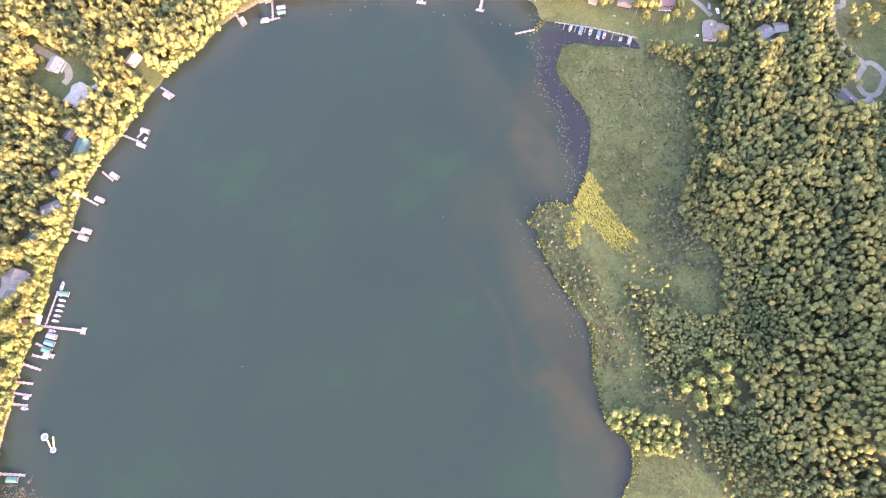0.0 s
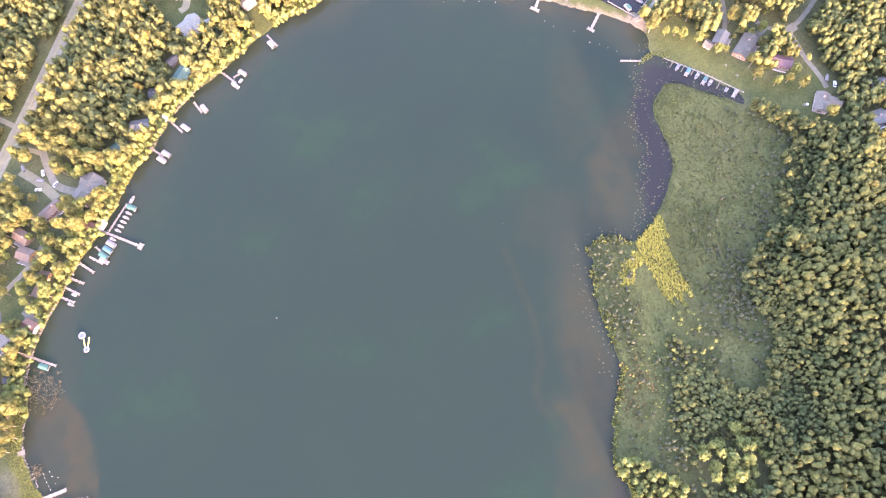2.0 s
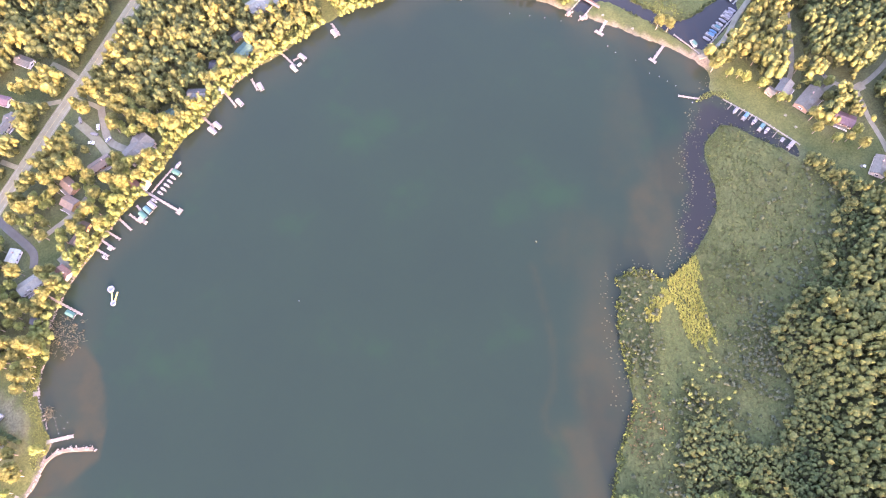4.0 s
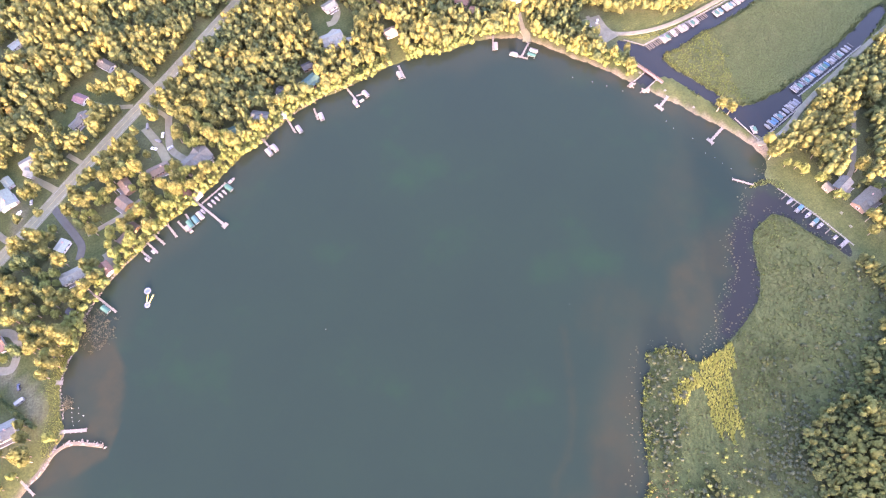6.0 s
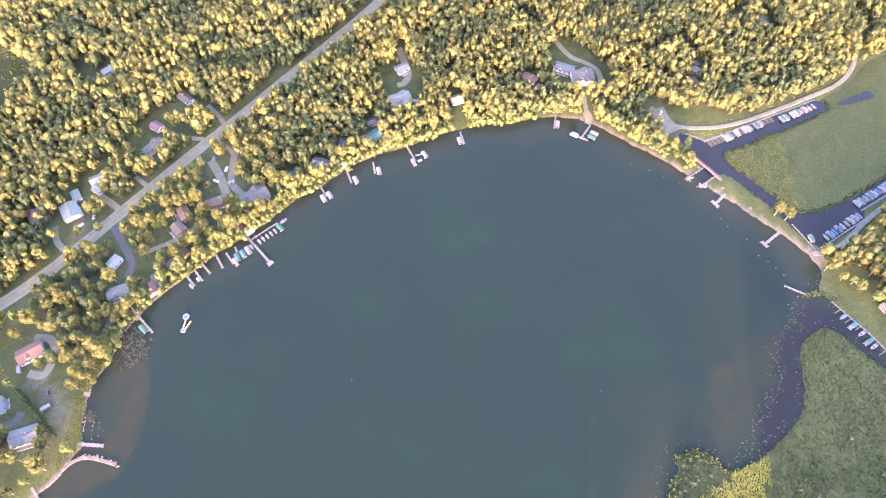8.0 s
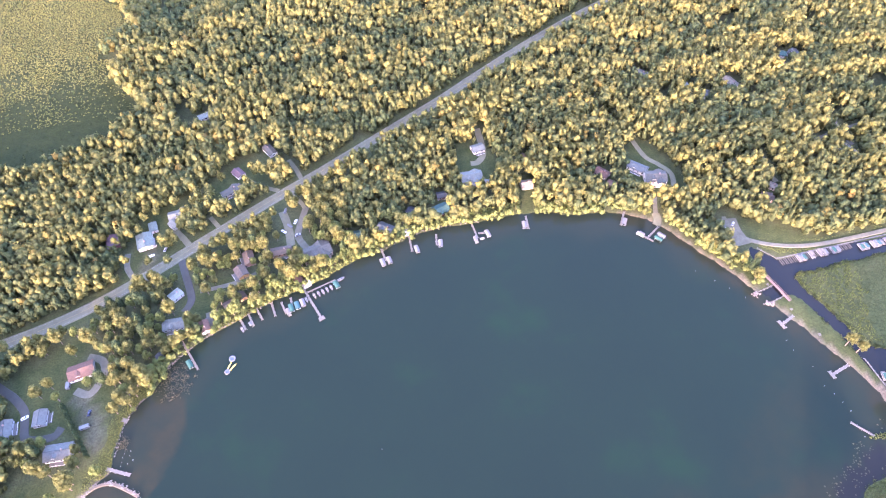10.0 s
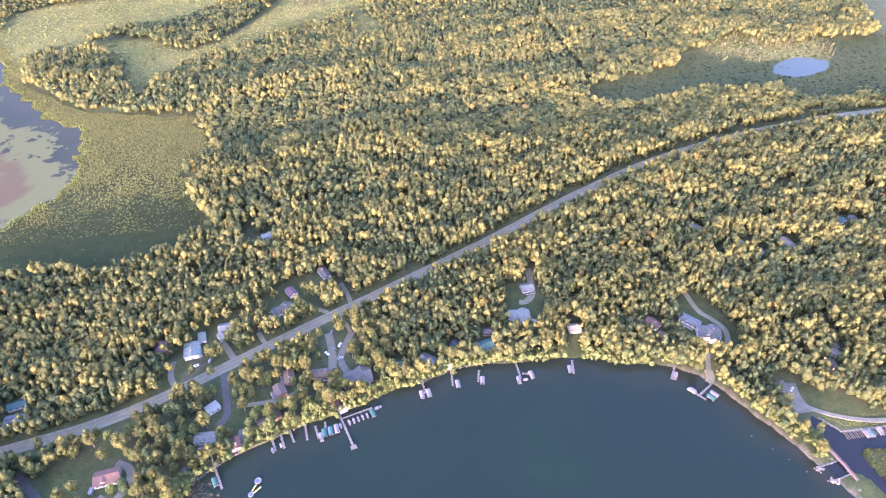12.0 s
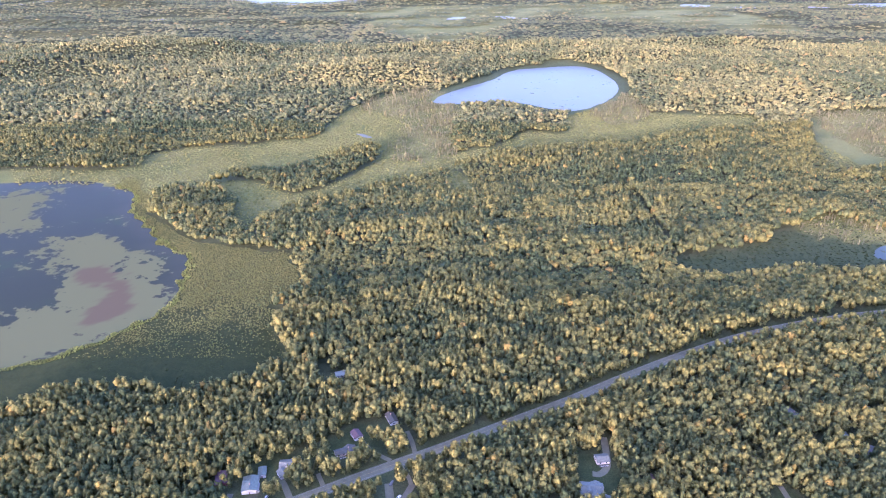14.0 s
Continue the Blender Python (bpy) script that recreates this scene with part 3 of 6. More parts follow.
def crowns(rng, x, y, height, radius, leaves, leaf, tint, conic, base=0.6, lobes=3, ragged=1.0):
    """Crowns of many trees: rounded lobes of foliage, broken up by clumps of leaves that stand off them. Returns vertices, triangles, tints, smooth flags."""
    n = len(x)
    half = np.where(conic > 0.5, height * 0.42, np.minimum(height * 0.42, 1.5 * radius))
    centre = np.stack([x, y, base + height - half], 1)
    axes = np.stack([radius, radius, half], 1)
    # lobes: one at the top and the rest round it, lower down; stacked up in a conifer
    k = np.arange(lobes)
    a = rng.uniform(0, 6.283, (n, 1)) + 6.283 * k / max(1, lobes - 1) + rng.uniform(-0.5, 0.5, (n, lobes))
    out = np.where(k == 0, 0.2, 0.40 + 0.25 * rng.rand(n, lobes)) * (lobes > 1)
    up = np.where(k == 0, 0.38, -0.45 + 0.6 * rng.rand(n, lobes)) * (lobes > 1)
    size = np.where(k == 0, 0.62, 0.46 + 0.2 * rng.rand(n, lobes)) * (1.16 if lobes < 3 else (3 / lobes) ** 0.3) if lobes > 1 else np.full((n, 1), 0.9)
    cone = conic[:, None] > 0.5
    level = np.linspace(-0.5, 0.55, lobes) if lobes > 1 else np.zeros(1)
    out, up = np.where(cone, 0.08, out), np.where(cone, level, up)
    size = np.where(cone, 0.72 - 0.42 * level, size)
    mid = np.stack([np.cos(a) * out, np.sin(a) * out, up], 2)
    core_v, core_f = (ICO_V, LOBE_F) if leaves > 5 else (OCTA_V, OCTA_F if leaves else OCTA_F[:4])
    lump = 1.0 - 0.25 * ragged + 0.5 * ragged * rng.rand(n, lobes, len(core_v), 1)
    v1 = (mid[:, :, None] + core_v * lump * size[..., None, None] * np.where(cone, (1, 1, 0.8), (1, 1, 0.92)).reshape(n, 1, 1, 3)) * axes[:, None, None] + centre[:, None, None]
    v1 = v1.reshape(-1, 3)
    f1 = (core_f[None] + (np.arange(n * lobes) * len(core_v))[:, None, None]).reshape(-1, 3)
    which = rng.randint(0, lobes, (n, leaves))
    rows = np.arange(n)[:, None]
    u = rng.normal(size=(n, leaves, 3))
    u[..., 2] += 0.35
    u = unit(u)
    p = (mid[rows, which] + u * (0.9 + 0.38 * ragged * rng.rand(n, leaves, 1)) * size[rows, which][..., None]) * axes[:, None] + centre[:, None]
    nrm = unit(u + rng.normal(size=u.shape) * 0.6 * ragged)
    a = unit(np.cross(nrm, rng.normal(size=u.shape)))
    b = np.cross(nrm, a)
    s = radius[:, None, None] * leaf * (0.6 + 0.8 * rng.rand(n, leaves, 1))
    tri = np.stack([p + a * s, p - a * s * 0.5 + b * s * 0.9 - nrm * s * 0.15, p - a * s * 0.6 - b * s * 0.85 - nrm * s * 0.15], 2)
    f2 = np.arange(n * leaves * 3).reshape(-1, 3) + len(v1)
    t = np.concatenate([np.repeat(tint, lobes * len(core_v)), np.repeat(tint, leaves * 3)])
    return np.concatenate([v1, tri.reshape(-1, 3)]), np.concatenate([f1, f2]), t, np.arange(len(f1) + len(f2)) < len(f1)


def jitter(rng, x0, x1, y0, y1, cell):
    gx, gy = np.meshgrid(np.arange(x0, x1, cell), np.arange(y0, y1, cell))
    gx = gx + cell * 0.5 * (np.arange(gx.shape[0])[:, None] % 2)
    x, y = gx.ravel(), gy.ravel()
    return x + rng.uniform(-0.42, 0.42, x.shape) * cell, y + rng.uniform(-0.42, 0.42, y.shape) * cell


# x, y, heading, length, width, wall height, walls, roof
WEST_HOUSES = (
    (-115.5, 287.5, -82, 12.0, 9.5, 3.4, "white", "pale blue"), (-111, 298, -80, 7.6, 4.6, 2.6, "white", "pale blue"), (-95, 304, 5, 13.5, 8.0, 2.8, "tan", "grey"),
    (-98, 297, -54, 6.6, 6.0, 2.6, "white", "grey"), (-101, 291, -5, 2.6, 2.2, 2.0, "white", "white"), (-134, 292, -76, 10.0, 8.0, 3.0, "maroon", "maroon"),
    (-98, 242, 36, 7.0, 6.0, 2.6, "white", "white"), (-99, 222, -4, 12.0, 7.0, 2.8, "grey", "grey"), (-106, 203, -63, 5.0, 4.0, 2.4, "white", "dark"),
    (-146, 206, 8, 13.0, 9.0, 2.9, "white", "red"), (-153, 163, -6, 13.0, 8.5, 3.0, "grey", "slate"), (-164, 184, 88, 8.5, 6.5, 2.8, "grey", "slate"),
    (-180, 182, 92, 10.0, 6.5, 2.8, "grey", "slate"), (-208, 262, 14, 10.0, 6.0, 2.7, "white", "green"), (-204, 251, 1, 13.6, 6.5, 2.8, "white", "slate"))
CABINS = (
    (-61, 248, -70, 8.5, 6.5, 2.8, "orange", "brown"), (-56, 257, -82, 10.0, 6.0, 2.8, "brown", "brown"), (-69, 227, 24, 6.5, 5.0, 2.6, "white", "brown"),
    (-83, 216, -78, 7.5, 5.0, 2.6, "white", "red"), (-17, 250, 13, 18.0, 10.0, 4.2, "tan", "mauve"), (-37, 257, -3, 12.5, 6.0, 2.8, "brown", "brown"),
    (-34, 239, 8, 5.5, 4.5, 2.6, "orange", "brown"), (-30, 233, -77, 6.0, 4.6, 2.6, "grey", "red"), (-26, 230, 20, 4.8, 4.2, 2.5, "white", "tan"),
    (-62, 231, -63, 5.0, 4.2, 2.5, "orange", "brown"), (9, 257, -6, 7.5, 5.5, 2.6, "brown", "green"))
YARD_HOUSES = (
    (-62.5, 316, 23, 14.0, 5.4, 2.6, "cream", "mauve"), (-57, 331, 122, 8.0, 6.0, 2.6, "white", "maroon"), (-35, 347, 115, 11.0, 6.0, 2.7, "white", "mauve"),
    (-75, 397, 17, 12.0, 5.5, 2.7, "white", "white"))
NORTH_HOUSES = (
    (26, 257, -43, 10.5, 7.0, 2.8, "brown", "slate"), (62, 262, 13, 10.0, 8.0, 3.6, "red", "green"), (66, 274, -3, 6.5, 5.0, 2.8, "brown", "dark"),
    (45, 266, -51, 6.5, 5.5, 2.7, "cream", "dark"), (37, 251, 0, 4.2, 3.6, 2.4, "white", "white"), (88, 283, -6, 14.0, 9.5, 4.4, "cream", "grey"),
    (95, 277, -27, 5.0, 5.0, 3.0, "cream", "grey"), (100, 309, 7, 8.5, 7.0, 2.9, "cream", "grey"), (120, 268, -4, 7.6, 6.5, 3.0, "white", "tan"),
    (128, 293, -33, 4.8, 4.0, 2.5, "white", "brown"), (170, 264, -57, 9.5, 6.5, 3.0, "cream", "red"), (172, 253, -49, 6.0, 5.0, 2.8, "brown", "red"),
    (200, 250, -16, 14.0, 10.0, 4.4, "cream", "mauve"), (194, 262, -50, 13.0, 7.0, 3.0, "cream", "slate"))
WOOD_HOUSES = (
    (240, 352, -59, 10.0, 7.5, 2.8, "grey", "slate"), (296, 355, -49, 8.0, 6.5, 2.8, "white", "grey"), (264, 329, -95, 8.0, 5.0, 2.7, "white", "white"),
    (273, 317, 12, 7.0, 6.0, 2.7, "grey", "slate"), (297, 323, -80, 13.0, 8.0, 2.9, "cream", "tan"), (351, 345, -42, 9.5, 6.5, 2.8, "grey", "green"),
    (343, 333, -46, 9.5, 6.0, 2.8, "brown", "maroon"), (361, 340, -100, 12.0, 6.5, 2.8, "grey", "slate"), (246, 222, 7, 7.5, 6.0, 2.6, "brown", "green"),
    (259, 216, -29, 7.0, 6.5, 2.8, "brown", "brown"), (267, 224, -56, 8.0, 5.0, 2.7, "tan", "tan"), (332, 238, -81, 11.0, 8.0, 2.9, "white", "grey"))
EAST_HOUSES = (
    (261, 28, 5, 15.5, 8.0, 3.2, "brown", "mauve"), (258, 41, 10, 9.5, 6.5, 2.9, "brown", "slate"), (251, 44, -92, 4.5, 4.0, 2.6, "brown", "mauve"),
    (264, 8, -70, 10.0, 7.0, 2.8, "brown", "maroon"), (254, -20, 20, 11.5, 7.0, 3.0, "tan", "mauve"), (258, -25, -70, 6.6, 5.0, 3.0, "tan", "mauve"),
    (261, -45, -31, 12.5, 7.5, 3.0, "brown", "slate"), (269, -53, -63, 7.0, 6.0, 2.8, "brown", "grey"), (239, -94, -121, 9.5, 7.5, 3.0, "white", "dark"),
    (240, -104, -33, 6.5, 4.5, 2.6, "white", "slate"), (281, -37, -40, 8.0, 6.0, 2.8, "brown", "slate"))
HOUSES = WEST_HOUSES + CABINS + YARD_HOUSES + NORTH_HOUSES + WOOD_HOUSES + EAST_HOUSES
KEEP_CLEAR = [(h[0] + dx, h[1] + dy, 0.44 * math.hypot(h[3], h[4]) + 0.7) for h in HOUSES for dx, dy in ((0, 0), (-1.2, -2.6)) if h not in CABINS]
KEEP_CLEAR += [(h[0], h[1], 0.4 * math.hypot(h[3], h[4]) + 0.2) for h in CABINS]
KEEP_CLEAR += [(-62, 306, 5.5), (-67, 309, 5), (-54, 322, 5), (-44, 318, 6), (-34, 336, 7), (-46, 338, 6), (-82, 390, 7), (-90, 394, 7), (-75, 388, 6), (-92, 404, 6)]      # open yards


def wooded(x, y):
    n = everything_near(x, y)
    ok = (n["lake"] > 2.5) & (n["canal"] > 3) & (n["emarsh"] > 0) & (n["nmarsh"] > 2) & (n["bog"] > 0) & (n["meadow"] > 0) & (n["road"] > np.where(y < np.interp(x, ROAD[:, 0], ROAD[:, 1]), 9.6, 6.4) + 1.0 * wobble(x, y, 40, 94)) & (n["lawn"] > 1) & (n["lane"] > np.where((x > 240) & (y < 70), 3.6, 1.6))
    ok &= ~((y > 1000) & (n["far"] < 25)) & ((n["glade"] > 0) | (y > 1900) & (wobble(x * 0.4, y, 200, 97) > 0.35)) & (n["farwater"] > 12)
    ok &= area_distance(MARSH_GROVE, x, y) > 1.0
    ok &= ~((x < 32) & (y < -50) & (0.88 * x - 0.47 * y < 86))
    ok &= ~((y > 1000) & (wobble(x * 0.5, y * 1.1, 260, 93) > 1.5)) & ~((y > 280) & (wobble(x, y, 46, 92) > 1.4)) & (line_distance(RIDE, x, y) > 3.4)
    for cx, cy, r in KEEP_CLEAR:
        ok &= (x - cx) ** 2 + (y - cy) ** 2 > r * r
    return ok


def in_view(x, y):
    return (x > -(95 + 0.68 * y)) & (x < np.maximum(355 + 0.4 * y, 0.72 * y + 90))


def woods(name, label, seed, box, cell, leaves, leaf, mat, size, tall, keep, conifers=0.12, ragged=1.0, lobes=3, gold=1.0):
    rng = np.random.RandomState(seed)
    x, y = jitter(rng, *box, cell)
    ok = keep(x, y)
    x, y = x[ok], y[ok]
    ok = wooded(x, y)
    x, y = x[ok], y[ok]
    n = len(x)
    conic = np.where(rng.rand(n) < conifers, 0.9, 0.05 + 0.25 * rng.rand(n))
    stand = 0.5 + 0.5 * np.clip(0.7 * wobble(x, y, 110, seed) + 0.7 * wobble(x, y, 38, seed + 1), -1, 1)
    radius = cell * size * (0.66 + 0.85 * rng.rand(n) ** 1.8) * np.where(conic > 0.5, 0.7, 1)
    height = tall * (0.58 + 0.28 * rng.rand(n) + 0.3 * stand) * np.where(conic > 0.5, 1.12, 1.0)
    shore = area_distance(EAST_MARSH, x, y, 60)
    height *= np.maximum(0.3 + 0.7 * step(0, 30, shore), 0.9 * ((x > 165) & (shore > 9)))      # the wood rises slowly from the marsh
    along, across = 0.47 * x + 0.88 * y, 0.88 * x - 0.47 * y
    sun_gap = (across > 97) & (across < 124) & (x > 20) & (y < 0)      # a gap added along the sun's line: trees cut low to light the gold sedge
    height = np.where(sun_gap, np.minimum(height, np.maximum(1.6, 0.126 * (22 - along))), height)
    height *= np.where((across > 150) & (along > 25) & (x > 60) & (y < 20), 0.8, 1.0)
    height *= np.where(y > 480, 0.8 + 0.3 * np.clip(wobble(x * 0.8, y * 1.1, 190, 95), -1, 1), 1.0)
    tint = np.clip(0.12 + 0.55 * rng.rand(n) + 0.65 * (stand - 0.5), 0, 0.8)
    tint = np.where(y > 800, np.clip(tint + 0.28 * wobble(x * 0.6, y, 380, 96), 0, 0.8), tint)
    tint = tint * gold
    tint = np.where(rng.rand(n) < 0.035 * gold, 0.84 + 0.12 * rng.rand(n), tint)
    tint = np.where(conic > 0.5, tint * 0.3, tint)
    v, f, t, soft = crowns(rng, x, y, height, radius, leaves, leaf, tint, conic, 0.6 + relief(x, y, everything_near(x, y)), lobes, ragged)
    ob = mesh_from(name, v, f, mat, soft, tint=t)
    return tagged(ob, label, "trees", kind="stuff")


def lakeside_lots(x, y):
    """The strip of gardens between the road and the western shore, where trees stand apart."""
    return (x > -172) & (x < 6) & (y > 140) & (y < 258 + 0.52 * np.maximum(x + 110, -60))


def eastern(x, y):
    return (x > 20) & (y < 62)


woods("lakeside_woods", "dense mixed woods lit by a low sun", 21, (-420, 560, 60, 372), 3.95, 26, 0.25, LEAVES, 0.76, 13.5, lambda x, y: in_view(x, y) & ~lakeside_lots(x, y) & ~eastern(x, y), 0.14, 1.3, 3)
woods("roadside_woods", "dense mixed woods on both sides of the road", 26, (-420, 560, 372, 520), 4.2, 19, 0.285, LEAVES, 0.74, 13.5, in_view, 0.16, 1.2, 2)
# the part south of the view is added to throw shade over the marsh
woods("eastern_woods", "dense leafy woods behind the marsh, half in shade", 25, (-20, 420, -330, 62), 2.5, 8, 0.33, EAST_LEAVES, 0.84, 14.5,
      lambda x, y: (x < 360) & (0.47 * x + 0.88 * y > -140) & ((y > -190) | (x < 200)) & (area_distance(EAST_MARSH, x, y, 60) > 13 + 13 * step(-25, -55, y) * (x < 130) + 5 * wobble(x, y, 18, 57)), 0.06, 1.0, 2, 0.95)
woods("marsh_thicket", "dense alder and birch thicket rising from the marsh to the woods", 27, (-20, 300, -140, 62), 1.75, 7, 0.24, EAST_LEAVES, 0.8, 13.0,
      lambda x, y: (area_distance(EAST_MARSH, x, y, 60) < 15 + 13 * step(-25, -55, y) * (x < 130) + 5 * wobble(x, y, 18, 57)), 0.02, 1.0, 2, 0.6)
woods("middle_woods", "dense mixed woods beyond the road", 22, (-700, 800, 520, 800), 4.8, 8, 0.40, LEAVES, 0.68, 13.5, in_view, 0.2, 0.9, 1)
woods("middle_woods", "dense mixed woods on the far side of the meadows", 28, (-900, 1000, 800, 1100), 5.4, 5, 0.45, LEAVES, 0.68, 14.0, in_view, 0.2, 0.9, 1)
woods("distant_woods", "far woods reaching to the horizon", 23, (-1700, 1800, 1100, 2000), 9.0, 2, 0.55, HAZE_LEAVES, 0.66, 14.0, lambda x, y: np.abs(x) < 0.72 * y + 60, 0.2, 1.0, 1)
woods("distant_woods", "far woods reaching to the horizon", 24, (-3000, 3000, 2000, 4200), 16.0, 0, 0.6, HAZE_LEAVES, 0.66, 16.0, lambda x, y: np.abs(x) < 0.72 * y + 60, 0.2, 1.0, 1)

# ---------------------------------------------------------------- shrubs, reeds and single trees


def shrubs(name, label, seed, box, cell, keep, radius, height, leaves=12, mat=None, light=(0.3, 0.75), base=0.3):
    rng = np.random.RandomState(seed)
    x, y = jitter(rng, *box, cell)
    ok = keep(x, y, everything_near(x, y), rng)
    x, y = x[ok], y[ok]
    n = len(x)
    v, f, t, soft = crowns(rng, x, y, height * (0.6 + 0.8 * rng.rand(n)), radius * (0.6 + 0.7 * rng.rand(n)), int(leaves * 1.5), 0.34,
                           light[0] + (light[1] - light[0]) * rng.rand(n), 0.3 * rng.rand(n), base, 2)
    ob = mesh_from(name, v, f, mat or LEAVES, soft, tint=t)
    return tagged(ob, label, "shrubs", kind="stuff")


def reeds(name, label, seed, box, cell, keep, height, mat, blades=3, wide=1.0, lean=0.45, sun_lean=0.0):
    """Tussocks of reed and sedge: a few upright, leaning blades each."""
    rng = np.random.RandomState(seed)
    x, y = jitter(rng, *box, cell)
    ok = keep(x, y, everything_near(x, y), rng)
    x, y = x[ok], y[ok]
    n = len(x)
    a = rng.uniform(0, 6.283, (n, blades))
    h = height * (0.4 + 0.9 * rng.rand(n, blades))
    if sun_lean:      # blades tilted with their faces to the sun, so the patch looks lit
        a = -0.49 + rng.normal(0, 0.4, (n, blades))
    w = cell * wide * (0.2 + 0.25 * rng.rand(n, blades))
    p = np.stack([x[:, None] + rng.normal(0, cell * 0.22, (n, blades)), y[:, None] + rng.normal(0, cell * 0.22, (n, blades)), np.full((n, blades), 0.12)], 2)
    side = np.stack([np.cos(a), np.sin(a), 0 * a], 2) * w[..., None]
    top = np.stack([rng.normal(0, lean, (n, blades)) * h, rng.normal(0, lean, (n, blades)) * h, h], 2) + np.array((0.47, 0.88, 0)) * sun_lean * h[..., None]
    quad = np.stack([p - side, p + side, p + side * 0.5 + top, p - side * 0.6 + top * 0.85], 2).reshape(-1, 3)
    f = np.arange(n * blades * 4).reshape(-1, 4)
    t = np.repeat(np.clip(rng.rand(n) * 0.75, 0, 1), blades * 4)
    ob = mesh_from(name, quad, f, mat, False, tint=t)
    return tagged(ob, label, "reeds", kind="stuff")


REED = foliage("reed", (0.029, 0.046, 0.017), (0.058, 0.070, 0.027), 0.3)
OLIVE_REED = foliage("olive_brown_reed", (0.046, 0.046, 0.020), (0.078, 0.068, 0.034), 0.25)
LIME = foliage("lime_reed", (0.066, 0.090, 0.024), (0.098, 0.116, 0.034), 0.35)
# brighter copy of REED with the sunlight in its colour
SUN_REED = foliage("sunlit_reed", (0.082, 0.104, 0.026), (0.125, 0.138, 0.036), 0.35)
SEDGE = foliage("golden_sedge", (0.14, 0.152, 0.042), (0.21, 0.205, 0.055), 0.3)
# far brighter than the other reeds: low sunlight put into the colour
SUN_GOLD = foliage("sunlit_gold_sedge", (0.165, 0.195, 0.048), (0.23, 0.24, 0.06), 0.45)
# a lit and a shaded copy of the sedge, the light put into their colours
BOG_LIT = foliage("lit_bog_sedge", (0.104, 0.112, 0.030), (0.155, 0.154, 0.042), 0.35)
BOG_SHADED = foliage("shaded_bog_sedge", (0.017, 0.025, 0.007), (0.034, 0.041, 0.011), 0.3)
LILY = foliage("lily_leaves", (0.035, 0.038, 0.022), (0.062, 0.056, 0.032), 0.02)
TWIG = foliage("bare_twigs", (0.085, 0.080, 0.050), (0.12, 0.105, 0.062), 0.1)
RUSSET = foliage("russet_reed", (0.11, 0.085, 0.045), (0.19, 0.12, 0.06), 0.3)
GREY_LEAF = foliage("willow_leaves", (0.042, 0.058, 0.033), (0.074, 0.088, 0.054), 0.3)
# much lighter than the lawn ground: sunlight put into the grass colour
LAWN_LIT = foliage("lit_lawn_grass", (0.11, 0.130, 0.034), (0.165, 0.175, 0.044), 0.4)
BRIGHT = foliage("shore_leaves", (0.084, 0.118, 0.04), (0.155, 0.178, 0.052), 0.35)

def wood_rim(x, y, n, r):
    """The rim of the woods along roads, lanes, lawns, marshes and bogs."""
    rim = (n["lane"] < 6) | (n["lawn"] < 6) | (n["road"] < 12.5) | (n["bog"] < 7) | (n["emarsh"] < 6) | (n["nmarsh"] < 7)
    return in_view(x, y) & rim & wooded(x, y) & ~((x < 0) & lakeside_lots(x, y)) & ((n["emarsh"] > 6) | (0.88 * x - 0.47 * y > 124)) & (r.rand(len(x)) < 0.85)


shrubs("undergrowth", "leafy undergrowth along the rim of the woods", 45, (-420, 560, -140, 470), 2.9, wood_rim, 1.8, 6.2, 11, None, (0.05, 0.5))
shrubs("shore_bushes", "bright green bushes overhanging the lake shore", 31, (-180, 215, 120, 262), 2.3,
       lambda x, y, n, r: ((x > -118) | (y > 176)) & (n["lake"] > -1.7) & (n["lake"] < 7.5) & (n["lane"] > 1) & (n["lawn"] > 0.5) & (n["canal"] > 2) & ((x < 160) | (n["lake"] > 2.2)) & (r.rand(len(x)) < np.where((x < 0) & (x > -100), 0.6, 0.95)), 1.7, 4.6, 14, BRIGHT)
shrubs("marsh_bushes", "low bushes on the marsh edge along the lake", 32, (20, 240, -80, 60), 2.6,
       lambda x, y, n, r: (n["emarsh"] < 2) & (n["lake"] > 0.3) & (area_distance(curve(((124, 31), (132, 20), (122, 10), (114, -3), (100, -14), (84, -17), (88, -4), (98, 9), (107, 19), (117, 27)), steps=3), x, y) < 0) & (r.rand(len(x)) < 0.8), 1.05, 2.0, 12, GREY_LEAF, (0.1, 0.6))
shrubs("marsh_bushes", "sunlit low bushes on a marsh point", 33, (28, 60, -80, -36), 2.6,
       lambda x, y, n, r: (n["lake"] > 0.6) & (area_distance(curve(((42, -39), (49, -43), (53, -55), (52, -69), (41, -72), (35, -58), (38, -47)), steps=3), x, y) < 0), 2.0, 5.0, 22, BRIGHT)
shrubs("marsh_scrub", "scattered grey-green willow scrub in the marsh", 34, (40, 235, -90, 20), 2.7,
       lambda x, y, n, r: (n["emarsh"] < 0) & (n["emarsh"] > -34) & (n["lake"] > 5) & (r.rand(len(x)) < 0.12 + 0.5 * step(-16, 1, n["emarsh"] + 5 * wobble(x, y, 25, 41))), 1.15, 2.4, 11, GREY_LEAF)
shrubs("marsh_scrub", "green alder scrub at the edge of the woods", 35, (60, 110, -85, -20), 2.6,
       lambda x, y, n, r: (area_distance(curve(((101, -26), (104, -38), (102, -60), (93, -78), (70, -62), (72, -48), (82, -40)), steps=3), x, y) < 1) & (r.rand(len(x)) < 0.8), 1.4, 2.1, 14, None, (0.0, 0.45))
